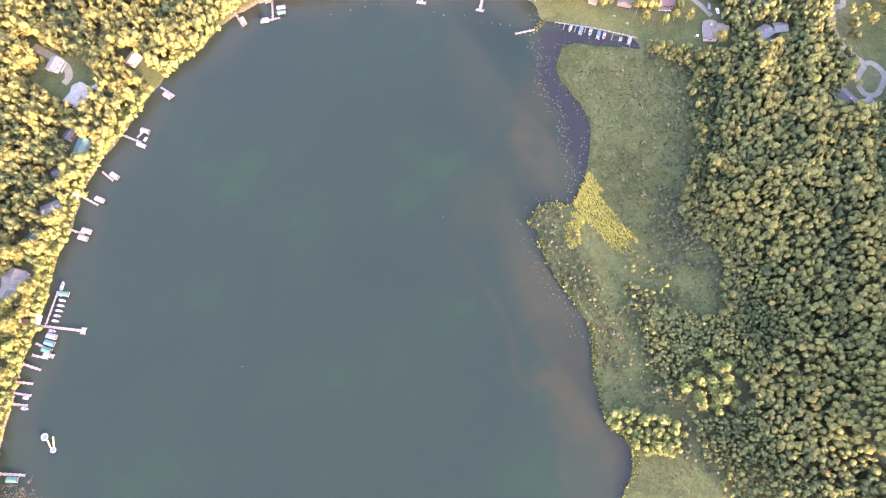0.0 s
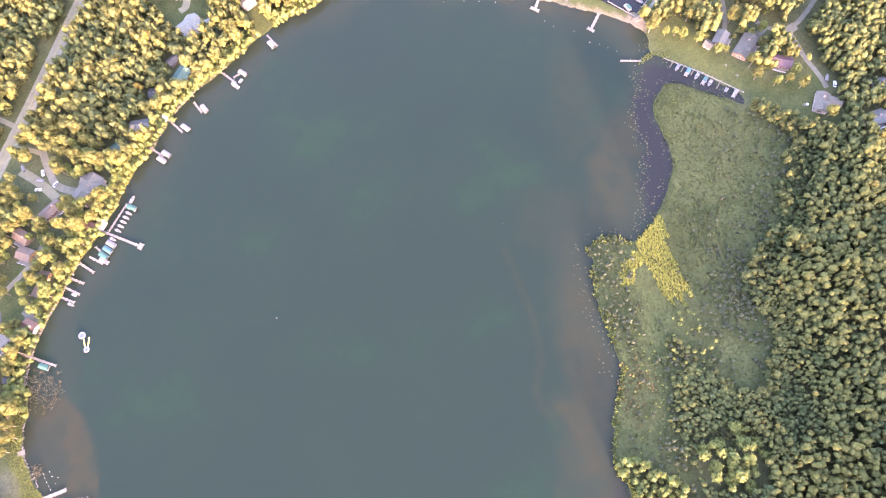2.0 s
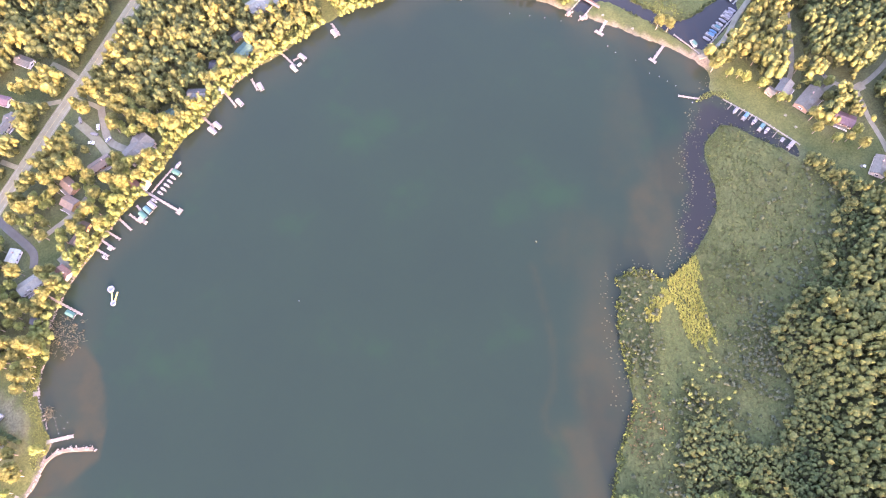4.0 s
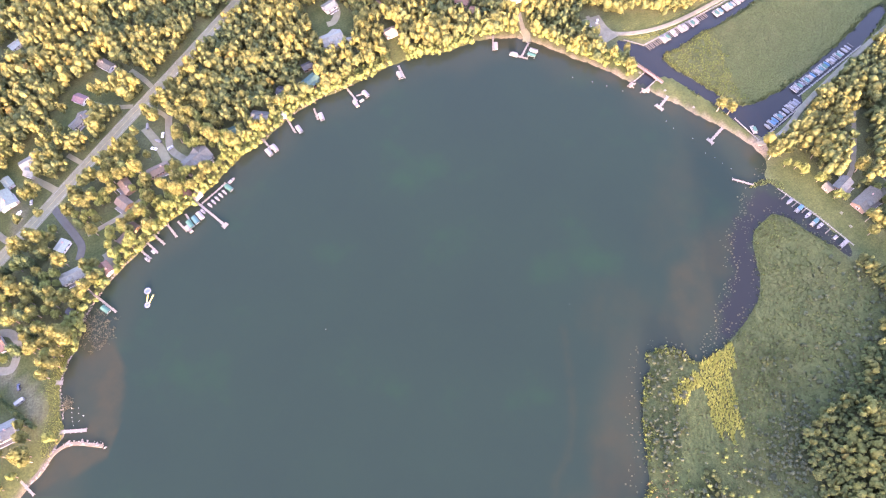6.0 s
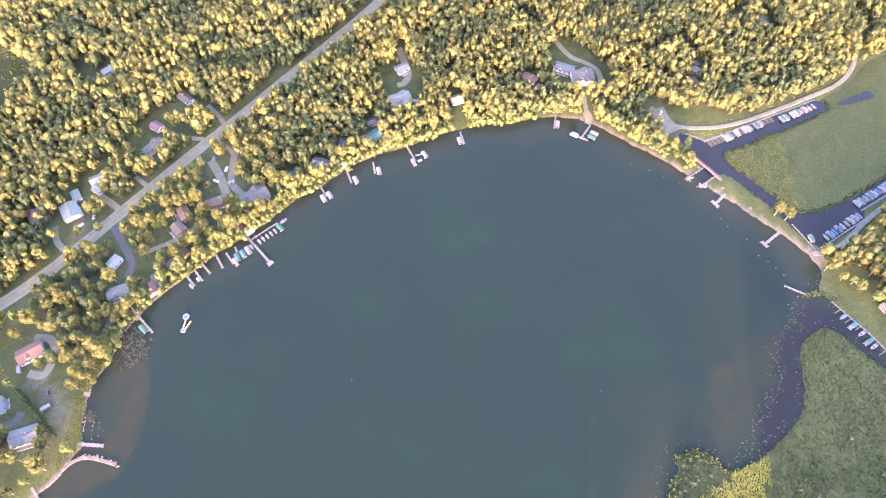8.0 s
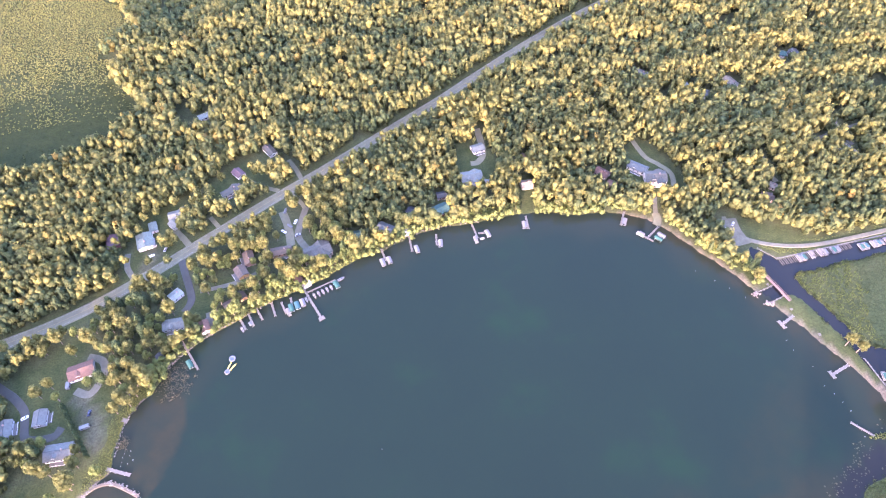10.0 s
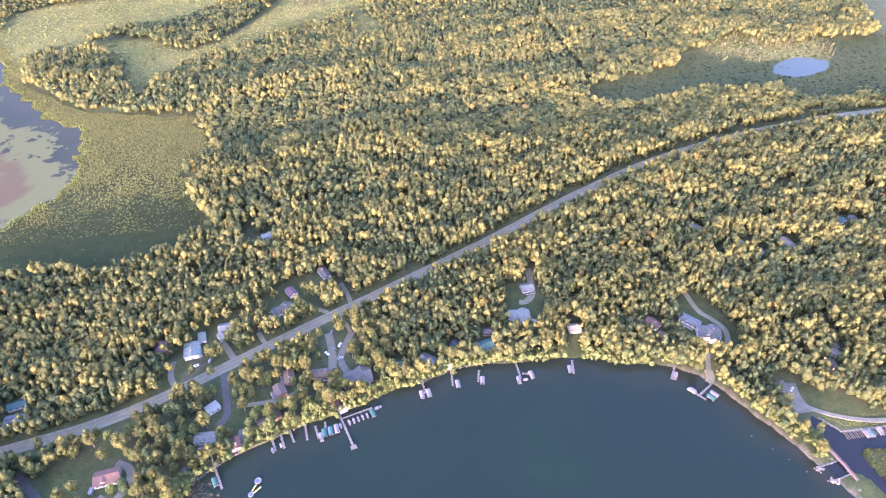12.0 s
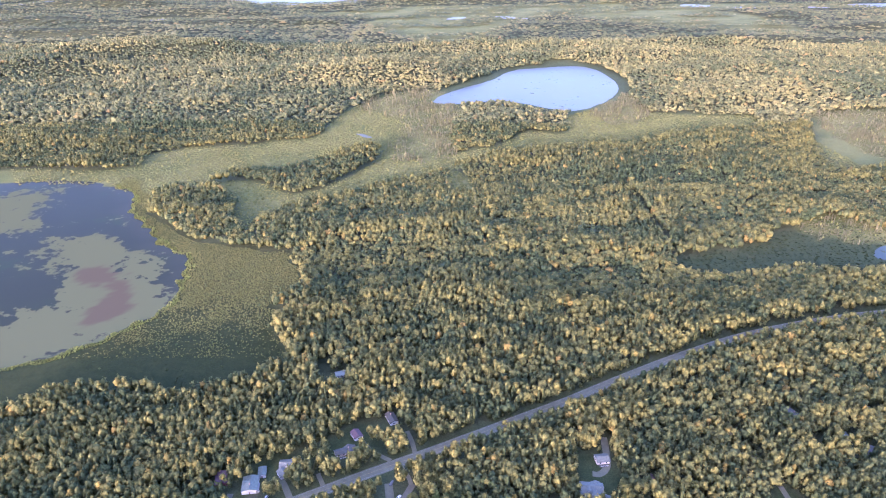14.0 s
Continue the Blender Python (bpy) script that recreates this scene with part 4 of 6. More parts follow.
shrubs("marsh_scrub", "grey-green willow puffs before the eastern woods", 40, (105, 175, -65, -10), 2.0,
       lambda x, y, n, r: (area_distance(curve(((151, -20), (160, -41), (131, -56), (115, -50), (119, -35)), steps=3), x, y) < 4 * wobble(x, y, 16, 54)) & (r.rand(len(x)) < 0.6), 0.95, 1.9, 12, GREY_LEAF, (0.3, 0.8))
shrubs("marsh_bushes", "yellow-green bushes dotted over the brown sedge", 42, (45, 100, -66, -14), 2.2,
       lambda x, y, n, r: (n["lake"] > 4) & (n["emarsh"] < 4) & (0.88 * x - 0.47 * y < 96) & (r.rand(len(x)) < 0.2), 0.6, 1.4, 10, BRIGHT, (0.5, 0.8))
shrubs("marsh_trees", "group of tall sunlit trees at the rim of the marsh", 43, (58, 92, -90, -60), 3.6,
       lambda x, y, n, r: (area_distance(MARSH_GROVE, x, y) < 0.5) & (r.rand(len(x)) < 0.55), 2.6, 6.8, 60, BRIGHT, (0.4, 0.8))
reeds("lakeside_bush", "bare brownish shrub leaning over the shallows", 44, (-110, -88, 174, 200), 0.8,
      lambda x, y, n, r: (area_distance(curve(((-106, 196), (-97, 196), (-91, 188), (-95, 178), (-106, 180)), steps=3), x, y) < 2 * wobble(x, y, 7, 55)) & (r.rand(len(x)) < 0.5), 1.0, TWIG, 4, 0.22, 0.9)
reeds("lakeside_bush", "bare brownish shrub at the water's edge in the cove", 46, (-130, -118, 154, 166), 0.7,
      lambda x, y, n, r: (np.hypot(x + 124.6, y - 160) < 2.6 + wobble(x, y, 3, 59)) & (r.rand(len(x)) < 0.8), 1.2, TWIG, 4, 0.25, 0.9)
shrubs("shore_bushes", "dense green bushes between the beach and the boat canal", 48, (198, 230, 155, 200), 2.1,
       lambda x, y, n, r: (line_distance(curve(((202, 194), (208, 189), (214, 182), (218, 175), (220.5, 168), (219, 162)), False, 4), x, y) < 2.6 + 1.2 * wobble(x, y, 8, 63)) & (n["lake"] > 2) & (n["canal"] > 1), 1.7, 4.4, 16, BRIGHT)
shrubs("bog_scrub", "pale scattered scrub in the bog meadow", 36, (-360, -120, 360, 640), 4.2,
       lambda x, y, n, r: (n["bog"] < -2) & (n["pond"] > 6) & (r.rand(len(x)) < np.where(area_distance(curve(((-242, 566), (-211, 616), (-161, 578), (-132, 543), (-149, 482), (-157, 445), (-186, 439), (-196, 473), (-221, 521)), steps=3), x, y) < 5, 0.16, 0.02 + 0.15 * step(-18, 0, n["bog"]))), 1.0, 2.6, 10, None, (0.0, 0.35))
shrubs("meadow_scrub", "pale dead scrub at the rim of the meadows", 37, (-240, 860, 560, 1420), 9.0,
       lambda x, y, n, r: (n["dry"] < 10) & (n["epond"] > 10) & (n["farwater"] > 8) & (n["far"] > 12) & (r.rand(len(x)) < 0.12), 1.2, 6.0, 6, SEDGE)
shrubs("meadow_scrub", "low green scrub scattered over the far glades", 47, (-640, 600, 640, 1300), 6.0,
       lambda x, y, n, r: (n["glade"] < -2) & (n["dry"] > 0) & (n["far"] > 8) & (n["farwater"] > 4) & (np.abs(x) < 0.7 * y) & (wobble(x, y, 40, 61) > 0.1) & (r.rand(len(x)) < 0.4), 1.1, 2.4, 4, None, (0.1, 0.6))
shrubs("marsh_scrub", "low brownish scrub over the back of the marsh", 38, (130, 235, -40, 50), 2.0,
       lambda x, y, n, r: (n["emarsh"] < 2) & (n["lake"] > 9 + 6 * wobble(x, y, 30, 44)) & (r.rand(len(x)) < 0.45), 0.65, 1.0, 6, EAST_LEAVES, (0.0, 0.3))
shrubs("marsh_bushes", "small yellow bushes scattered in the marsh", 39, (55, 125, -80, -18), 2.8,
       lambda x, y, n, r: (area_distance(curve(((118, -20), (118, -40), (104, -52), (88, -64), (70, -62), (84, -42), (100, -30)), steps=3), x, y) < 0) & (r.rand(len(x)) < 0.22), 0.9, 3.2, 12, BRIGHT, (0.6, 0.8))
reeds("marsh_reeds", "dense green reeds of the marsh", 51, (0, 235, -100, 60), 1.0, lambda x, y, n, r: (n["emarsh"] < 1) & ((n["lake"] > 0.4) | (n["lake"] > -1.6) & (r.rand(len(x)) < 0.3)) & (n["canal"] > 0.4), 0.5, REED, 5, 0.6)
reeds("marsh_reeds", "olive-brown old reeds among the green ones", 69, (20, 235, -80, 55), 1.5,
      lambda x, y, n, r: (n["emarsh"] < 0) & (n["lake"] > 3) & (r.rand(len(x)) < 0.18 + 0.5 * step(-0.2, 0.8, wobble(x, y, 16, 58) + 0.5 * (x < 100))), 0.65, OLIVE_REED, 4, 0.6)
reeds("marsh_reeds", "marsh edge sedge coloured gold for sunlight", 52, (0, 235, -100, 60), 1.3, lambda x, y, n, r: (n["emarsh"] < 2) & (n["lake"] > -0.4) & (n["lake"] < 2.2 + 2 * wobble(x, y, 20, 42)) & (x < 146), 1.0, SUN_GOLD, 4)
# a patch of sun laid out in gold blades, frayed along the sun's direction
reeds("marsh_reeds", "sedge coloured gold for sun breaking through", 59, (95, 160, -40, 25), 0.85,
      lambda x, y, n, r: (n["lake"] > 1) & (area_distance(curve(((149, 13), (151, 8), (140, -1), (133, -9), (127, -18), (115, -18), (117, -9), (123, 1), (112, 3), (127, 11), (139, 12)), steps=3), x, y) < 1.5 + 3 * wobble(0.88 * x - 0.47 * y, 0 * x, 6, 46)), 1.0, SUN_GOLD, 6, 0.8, 0.35, 0.9)
reeds("marsh_reeds", "bright lime-green reeds along the marsh shore", 70, (115, 225, -35, 58), 1.15,
      lambda x, y, n, r: (n["lake"] > 0.5) & (area_distance(curve(((215, 53), (218, 42), (194, 29), (165, 10), (174, -9), (128, -29), (127, -20), (149, 5), (176, 21), (202, 50)), steps=3), x, y) < 3 * wobble(x, y, 14, 52)) & (r.rand(len(x)) < 0.85), 0.6, LIME, 4, 0.6)
# bright blades over the lawns and banks that the sun reaches, light in their colour
reeds("lit_grass", "lawn along the cove, coloured yellow-green for sunlight", 64, (-142, -106, 138, 192), 0.6, lambda x, y, n, r: (n["lake"] > 0.6) & (n["lake"] < 14) & (n["lawn"] < 0.5) & (n["lane"] > 1), 0.5, LAWN_LIT, 5, 0.8, 0.3, 0.7)
reeds("lit_grass", "shore grass below the cabins, coloured bright for sunlight", 71, (-80, 18, 195, 245), 0.85, lambda x, y, n, r: (n["lake"] > 0.3) & (n["lake"] < 5 + 2 * wobble(x, y, 12, 62)) & (n["lane"] > 1), 0.5, LAWN_LIT, 5, 0.8, 0.3, 0.7)
reeds("lit_grass", "grass between the canal lane and the woods, coloured bright for sunlight", 65, (228, 330, 172, 205), 0.75, lambda x, y, n, r: (n["lawn"] < -0.5) & (n["canal"] > 1) & (n["lane"] > 1), 0.5, LAWN_LIT, 5, 0.8, 0.3, 0.7)
reeds("marsh_reeds", "russet reeds on the lake side of the marsh", 53, (40, 100, -60, 0), 1.3, lambda x, y, n, r: (area_distance(curve(((86, -17), (89, -22), (80, -34), (66, -39), (60, -30), (72, -21)), steps=3), x, y) < 3 * wobble(x, y, 10, 53)) & (r.rand(len(x)) < 0.55), 1.0, RUSSET)
reeds("marsh_reeds", "dense green reeds between the canals", 54, (238, 440, 95, 190), 1.05, lambda x, y, n, r: (n["nmarsh"] < 0) & (n["canal"] > 0.5) & (n["lane"] > 2), 0.5, REED, 5, 0.6)
reeds("marsh_reeds", "pale reed fringe along the canal", 55, (238, 375, 98, 170), 1.1, lambda x, y, n, r: (n["nmarsh"] < 1) & (n["canal"] > -0.3) & (n["canal"] < 2.0), 0.6, REED)
# outlines the sunlit corner; the gaps stand for streaks of shadow
reeds("marsh_reeds", "reeds coloured golden for sunlight at the corner of the canals", 66, (238, 285, 106, 166), 0.95, lambda x, y, n, r: (n["nmarsh"] < 1) & (n["canal"] > 0.3)
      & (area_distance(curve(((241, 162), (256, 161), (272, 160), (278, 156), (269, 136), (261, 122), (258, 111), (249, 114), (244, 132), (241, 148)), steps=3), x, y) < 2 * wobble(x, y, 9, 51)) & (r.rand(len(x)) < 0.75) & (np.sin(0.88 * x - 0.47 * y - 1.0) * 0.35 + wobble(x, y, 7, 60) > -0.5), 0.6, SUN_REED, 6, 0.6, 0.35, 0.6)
reeds("bog_sedge", "bog meadow sedge, dark green with shade in its colour", 56, (-430, -120, 345, 960), 2.6, lambda x, y, n, r: (n["bog"] < 2) & (n["pond"] > 1) & (np.abs(x) < 0.7 * y), 0.45, BOG_SHADED, 2)
reeds("bog_sedge", "golden sedge rim round the bog pond", 57, (-430, -220, 380, 840), 1.5, lambda x, y, n, r: (n["pond"] > -1) & (n["pond"] < 4), 0.9, SUN_GOLD, 4)
# set where the bog lies in sun; the bright blades carry the light
reeds("bog_sedge", "open bog sedge coloured golden for sunlight", 63, (-430, -120, 420, 960), 1.3, lambda x, y, n, r: (n["bog"] < -2) & (n["pond"] > 4) & (np.abs(x) < 0.7 * y) & (r.rand(len(x)) < 0.15 + 0.85 * step(430, 520, y + 30 * wobble(x, y, 60, 50))), 0.6, BOG_LIT, 4, 1.25, 0.3, 0.8)
reeds("meadow_sedge", "green sedge of the far meadow", 58, (225, 740, 520, 720), 5.0, lambda x, y, n, r: (n["meadow"] < 0) & (n["epond"] > 2), 0.8, BOG_SHADED)


reeds("marsh_reeds", "reedy point at the mouth of the boat canal", 60, (214, 240, 56, 74), 0.8, lambda x, y, n, r: (line_distance(curve(((221, 66.5), (226, 66), (231, 63), (234, 58)), False, 4), x, y) < 1.5 + 0.7 * wobble(x, y, 6, 47)), 0.5, BRIGHT, 4)

DEAD_REED = foliage("dead_reed", (0.105, 0.105, 0.048), (0.15, 0.142, 0.072), 0.3)
reeds("meadow_reeds", "pale dead reeds on the far meadows", 62, (-240, 860, 620, 1420), 3.2, lambda x, y, n, r: (n["dry"] < 4) & (n["epond"] > 8) & (n["far"] > 4) & (r.rand(len(x)) < 0.7), 1.2, DEAD_REED, 2)
reeds("dead_trees", "pale dead snags standing on the far meadows", 67, (-240, 860, 620, 1420), 5.0, lambda x, y, n, r: (n["dry"] < 6) & (n["epond"] > 12) & (n["far"] > 14) & (wobble(x, y, 90, 48) + 0.6 * wobble(x, y, 30, 49) > 0.15) & (r.rand(len(x)) < 0.8), 8.0, DEAD_REED, 3, 0.3, 0.1)
reeds("meadow_sedge", "far glade sedge coloured golden for sunlight", 68, (-640, 600, 640, 1300), 5.0, lambda x, y, n, r: (n["glade"] < 0) & (n["dry"] > 0) & (n["far"] > 4) & (np.abs(x) < 0.7 * y), 1.1, BOG_LIT, 3, 0.9, 0.3, 0.6)


def lily_pads():
    rng = np.random.RandomState(61)
    x, y = jitter(rng, 60, 236, -40, 75, 1.3)
    n = everything_near(x, y)
    edge = line_distance(curve(((214, 62), (202, 56), (190, 50), (178, 36), (162, 26), (150, 17), (142, 17)), False, 4), x, y)
    weed = line_distance(curve(((113, 30), (104, 22), (92, 8), (82, -6), (72, -14)), False, 4), x, y)
    ok = (n["lake"] < -0.5) & (n["canal"] > 1) & (((edge < 3.5 + 2 * wobble(x, y, 12, 3)) & (rng.rand(len(x)) < 0.55)) | ((n["lake"] > -5) & (x > 120) & (rng.rand(len(x)) < 0.3)) | ((weed < 4) & (rng.rand(len(x)) < 0.25)))
    x, y = x[ok], y[ok]
    a = np.arange(6) * 1.047
    s = 0.14 + 0.36 * rng.rand(len(x))
    v = np.stack([x[:, None] + np.cos(a) * s[:, None], y[:, None] + np.sin(a) * s[:, None], np.full((len(x), 6), 0.03) + 0.02 * rng.rand(len(x), 1)], 2)
    ob = mesh_from("lily_pads", v.reshape(-1, 3), np.arange(len(x) * 6).reshape(-1, 6), LILY, False, tint=np.repeat(rng.rand(len(x)) * 0.7, 6))
    tagged(ob, "floating lily pads and weed on dark shallows", "lily pads", kind="stuff")


lily_pads()


def part(name, bm, mat, parent, label=""):
    """Link a bmesh as one mesh under a thing or a part."""
    me = bpy.data.meshes.new(name)
    bm.normal_update()
    bm.to_mesh(me)
    bm.free()
    me.materials.append(mat)
    ob = new(name, me)
    ob.parent = parent
    return tagged(ob, label)


def shared(name, mesh_ob, parent, m):
    """Another part on the same mesh."""
    ob = new(name, mesh_ob.data)
    ob.parent, ob.matrix_basis = parent, m
    return ob


def box(bm, lo, hi, bevel=0.0, turn=None):
    size, mid = [b - a for a, b in zip(lo, hi)], [(a + b) / 2 for a, b in zip(lo, hi)]
    m = Matrix.Translation(mid) @ (turn or Matrix()) @ Matrix.Diagonal((*size, 1))
    made = bmesh.ops.create_cube(bm, size=1.0, matrix=m)["verts"]
    if bevel:
        bmesh.ops.bevel(bm, geom=list({e for v in made for e in v.link_edges}), offset=bevel, segments=1, affect="EDGES")
    return bm


def boxes(*pairs, bevel=0.0):
    bm = bmesh.new()
    for lo, hi in pairs:
        box(bm, lo, hi, bevel)
    return bm


def tube(bm, a, b, r, r2=None, n=8):
    a, b = Vector(a), Vector(b)
    m = Matrix.Translation((a + b) / 2) @ (b - a).to_track_quat("Z", "Y").to_matrix().to_4x4()
    bmesh.ops.create_cone(bm, cap_ends=True, segments=n, radius1=r, radius2=r if r2 is None else r2, depth=(b - a).length, matrix=m)
    return bm


def tubes(*rows, n=8):
    bm = bmesh.new()
    for a, b, r in rows:
        tube(bm, a, b, r, n=n)
    return bm


def prism(profile, x0, x1):
    """A profile in y and z, drawn out along x."""
    bm = bmesh.new()
    ends = [[bm.verts.new((x, y, z)) for y, z in profile] for x in (x0, x1)]
    n = len(profile)
    for i in range(n):
        bm.faces.new((ends[0][i], ends[0][(i + 1) % n], ends[1][(i + 1) % n], ends[1][i]))
    bm.faces.new(ends[0][::-1])
    bm.faces.new(ends[1])
    bmesh.ops.recalc_face_normals(bm, faces=bm.faces)
    return bm


def loft(sections):
    """Closed rings of points joined into one skin with caps."""
    bm = bmesh.new()
    rings = [[bm.verts.new(p) for p in s] for s in sections]
    n = len(rings[0])
    for a, b in zip(rings[:-1], rings[1:]):
        for i in range(n):
            bm.faces.new((a[i], a[(i + 1) % n], b[(i + 1) % n], b[i]))
    bm.faces.new(rings[0][::-1])
    bm.faces.new(rings[-1])
    bmesh.ops.recalc_face_normals(bm, faces=bm.faces)
    return bm


def thing(name, label, category, group="", m=None):
    ob = tagged(new(name), label, category, group)
    if m:
        ob.matrix_basis = m
    return ob


# ---------------------------------------------------------------- single trees
def make_tree(rng, height, radius, conic, tint, mat, label, leaves=700):
    tree = thing("tree", label, "tree", "trees in the lakeside gardens")
    bm = bmesh.new()
    lean = rng.uniform(-0.5, 0.5, 2)
    tube(bm, (0, 0, -0.4), (lean[0], lean[1], height * 0.62), 0.24, 0.1, 7)
    for k in range(4):
        a, z = k * 1.6 + rng.rand(), height * (0.35 + 0.08 * k)
        tube(bm, (lean[0] * z / height, lean[1] * z / height, z), (math.cos(a) * radius * 0.6, math.sin(a) * radius * 0.6, z + height * 0.16), 0.1, 0.04, 5)
    bmesh.ops.scale(bm, vec=(PLAN, PLAN, PLAN), verts=bm.verts)
    part("trunk", bm, BARK, tree)
    v, f, t, soft = crowns(rng, np.zeros(1), np.zeros(1), np.full(1, height), np.full(1, radius * 1.08), leaves, 0.128, np.full(1, tint), np.full(1, conic), 0.0, 14, 1.5)
    crown = mesh_from("crown", v, f, mat, soft, tint=t)
    crown.parent = tree
    return tree


def garden_trees():
    rng = np.random.RandomState(71)
    x, y = jitter(rng, -172, 6, 138, 320, 4.4)
    ok = lakeside_lots(x, y)
    x, y = x[ok], y[ok]
    ok = wooded(x, y) & (rng.rand(len(x)) < np.where(x < -95, 0.76, 0.88))
    spots = list(zip(x[ok], y[ok]))
    cove_yards = [(-118, 184), (-112, 187), (-146, 146), (-156, 152), (-118, 190), (-141.6, 197.2), (-126.3, 197.2), (-129, 193), (-121.1, 179.4), (-124, 181.5), (-127.3, 177), (-111.1, 187.7), (-144, 153.3), (-146.4, 143.2), (-154, 140.3), (-161, 138.5), (-133.9, 147), (-149.7, 147), (-114, 193), (-110, 190), (-122, 186), (-160, 200), (-156, 192), (-165, 196), (-134, 196), (-128, 200), (-190, 205)]
    road_yards = [(-104, 280), (-112, 268), (-150, 217), (-118, 294), (-124, 270), (-108, 307), (-165, 222), (-172, 227), (-180, 223), (-158, 227), (-150, 229), (-186, 217), (-176, 218), (-168, 230), (-195, 222), (-184, 228), (-205, 224), (-140, 233), (-134, 228)]
    cabin_yards = [(-100, 286), (-93, 290), (-86, 296), (-42, 326), (-100, 262), (-90, 300), (-80, 312), (-48, 331), (-40, 323), (-84, 300), (-76, 244), (-80, 238)]
    beach_row = [(203, 192.5), (208.5, 194.4), (207.5, 188), (213.8, 182), (217.6, 176.2), (219.3, 168.5), (222, 171), (217.5, 162.5)]
    east_lawn = [(246, 62), (250, 50), (243, 66), (252, 20), (247, 14), (250, 4), (255, 0), (266, 22), (270, 30), (268, 8), (258, 62), (240, 74), (240, 113), (243, 108), (290, -88), (286, -94), (296, -100), (302, -96), (283, -104), (276, -112), (253, 35), (264, 48), (270, 43), (258, 18), (268, 16), (262, 0), (256, -7), (274, 27), (250, 38), (247, 58), (262, 58), (272, 54), (248, -26), (264, -32)]
    spots += cove_yards + road_yards + cabin_yards + beach_row + east_lawn
    x, y = jitter(rng, -128, -28, 252, 338, 6.2)      # trees in the yards along the road
    n = everything_near(x, y)
    ok = (n["lawn"] < 2) & (n["lane"] > 2.2) & (n["road"] > 8) & (rng.rand(len(x)) < 0.6)
    for cx, cy, r in KEEP_CLEAR:
        ok &= (x - cx) ** 2 + (y - cy) ** 2 > r * r
    spots += list(zip(x[ok], y[ok]))
    kinds = [make_tree(rng, 13.0, 2.9, 0.1, 0.35, LEAVES, "broad leafy garden tree in warm evening light"), make_tree(rng, 10.5, 2.4, 0.2, 0.55, BRIGHT, "yellow-green garden tree with a loose crown"),
             make_tree(rng, 14.5, 3.2, 0.15, 0.45, LEAVES, "tall leafy tree with a wide uneven crown"), make_tree(rng, 12.5, 2.3, 0.85, 0.25, NEEDLES, "dark slender conifer with a pointed top"),
             make_tree(rng, 8.5, 2.2, 0.1, 0.7, BRIGHT, "small golden-green tree on a lawn")]
    hedge_row = [(-153.0 + 1.2 * k, 186.5 - 2.65 * k) for k in range(12)]
    spots += hedge_row
    spots.sort(key=lambda p: math.hypot(*p))
    x, y = np.array(spots[295:]).T
    n = len(x)
    v, f, t, soft = crowns(rng, x, y, 10.0 + 4.0 * rng.rand(n), 2.3 + 1.1 * rng.rand(n), 120, 0.2, 0.25 + 0.5 * rng.rand(n), 0.25 * rng.rand(n), 0.5, 6)
    tagged(mesh_from("yard_trees", v, f, LEAVES, soft, tint=t), "scattered leafy trees in the yards along the road", "trees", kind="stuff")
    del spots[295:]
    used = set()
    for i, (px, py) in enumerate(spots):
        k = 3 if (px, py) in hedge_row else int(rng.choice(5, p=(0.12, 0.4, 0.14, 0.02, 0.32) if -76 < px < 8 and py < 262 else (0.3, 0.25, 0.2, 0.08, 0.17)))
        m = spot(px, py, 0.6, rng.uniform(0, 360)) @ Matrix.Diagonal((*([rng.uniform(0.75, 1.12) * (0.5 if (px, py) in hedge_row else 1)] * 3), 1))
        if k in used:
            kinds_copy = copy_thing(kinds[k], m)
            kinds_copy.matrix_basis = m
        else:
            kinds[k].matrix_basis = m
            used.add(k)


garden_trees()

# ---------------------------------------------------------------- houses
WALLS = {"white": plain("white_siding", (0.40, 0.392, 0.376), 0.7, vary=0.08), "tan": plain("tan_siding", (0.40, 0.34, 0.27), 0.75, vary=0.12), "cream": plain("cream_siding", (0.52, 0.47, 0.39), 0.75, vary=0.1),
         "grey": plain("grey_siding", (0.34, 0.34, 0.35), 0.75, vary=0.1), "brown": plain("brown_logs", (0.17, 0.11, 0.075), 0.8, vary=0.2), "orange": plain("honey_logs", (0.46, 0.27, 0.10), 0.7, vary=0.18),
         "red": plain("red_siding", (0.28, 0.09, 0.06), 0.75, vary=0.15), "maroon": plain("maroon_steel", (0.20, 0.07, 0.08), 0.6, vary=0.12)}


def roofing(name, colour, rough=0.85):
    """Shingles: courses along the slope, mottled and weathered."""
    m, nt, b = material(name, rough)
    base = ramp(nt, noise_at(nt, 0.7, 5), (0.3, tuple(c * 0.78 for c in colour)), (0.7, tuple(c * 1.15 for c in colour)))
    tabs = ramp(nt, noise_at(nt, 4.5, 2), (0.35, (0.75, 0.75, 0.75)), (0.65, (1.1, 1.1, 1.1)))
    nt.links.new(blend(nt, 1.0, base, tabs, "MULTIPLY"), b.inputs["Base Color"])
    bump(nt, b, noise_at(nt, 6.0, 2), 0.5, 0.04)
    return m


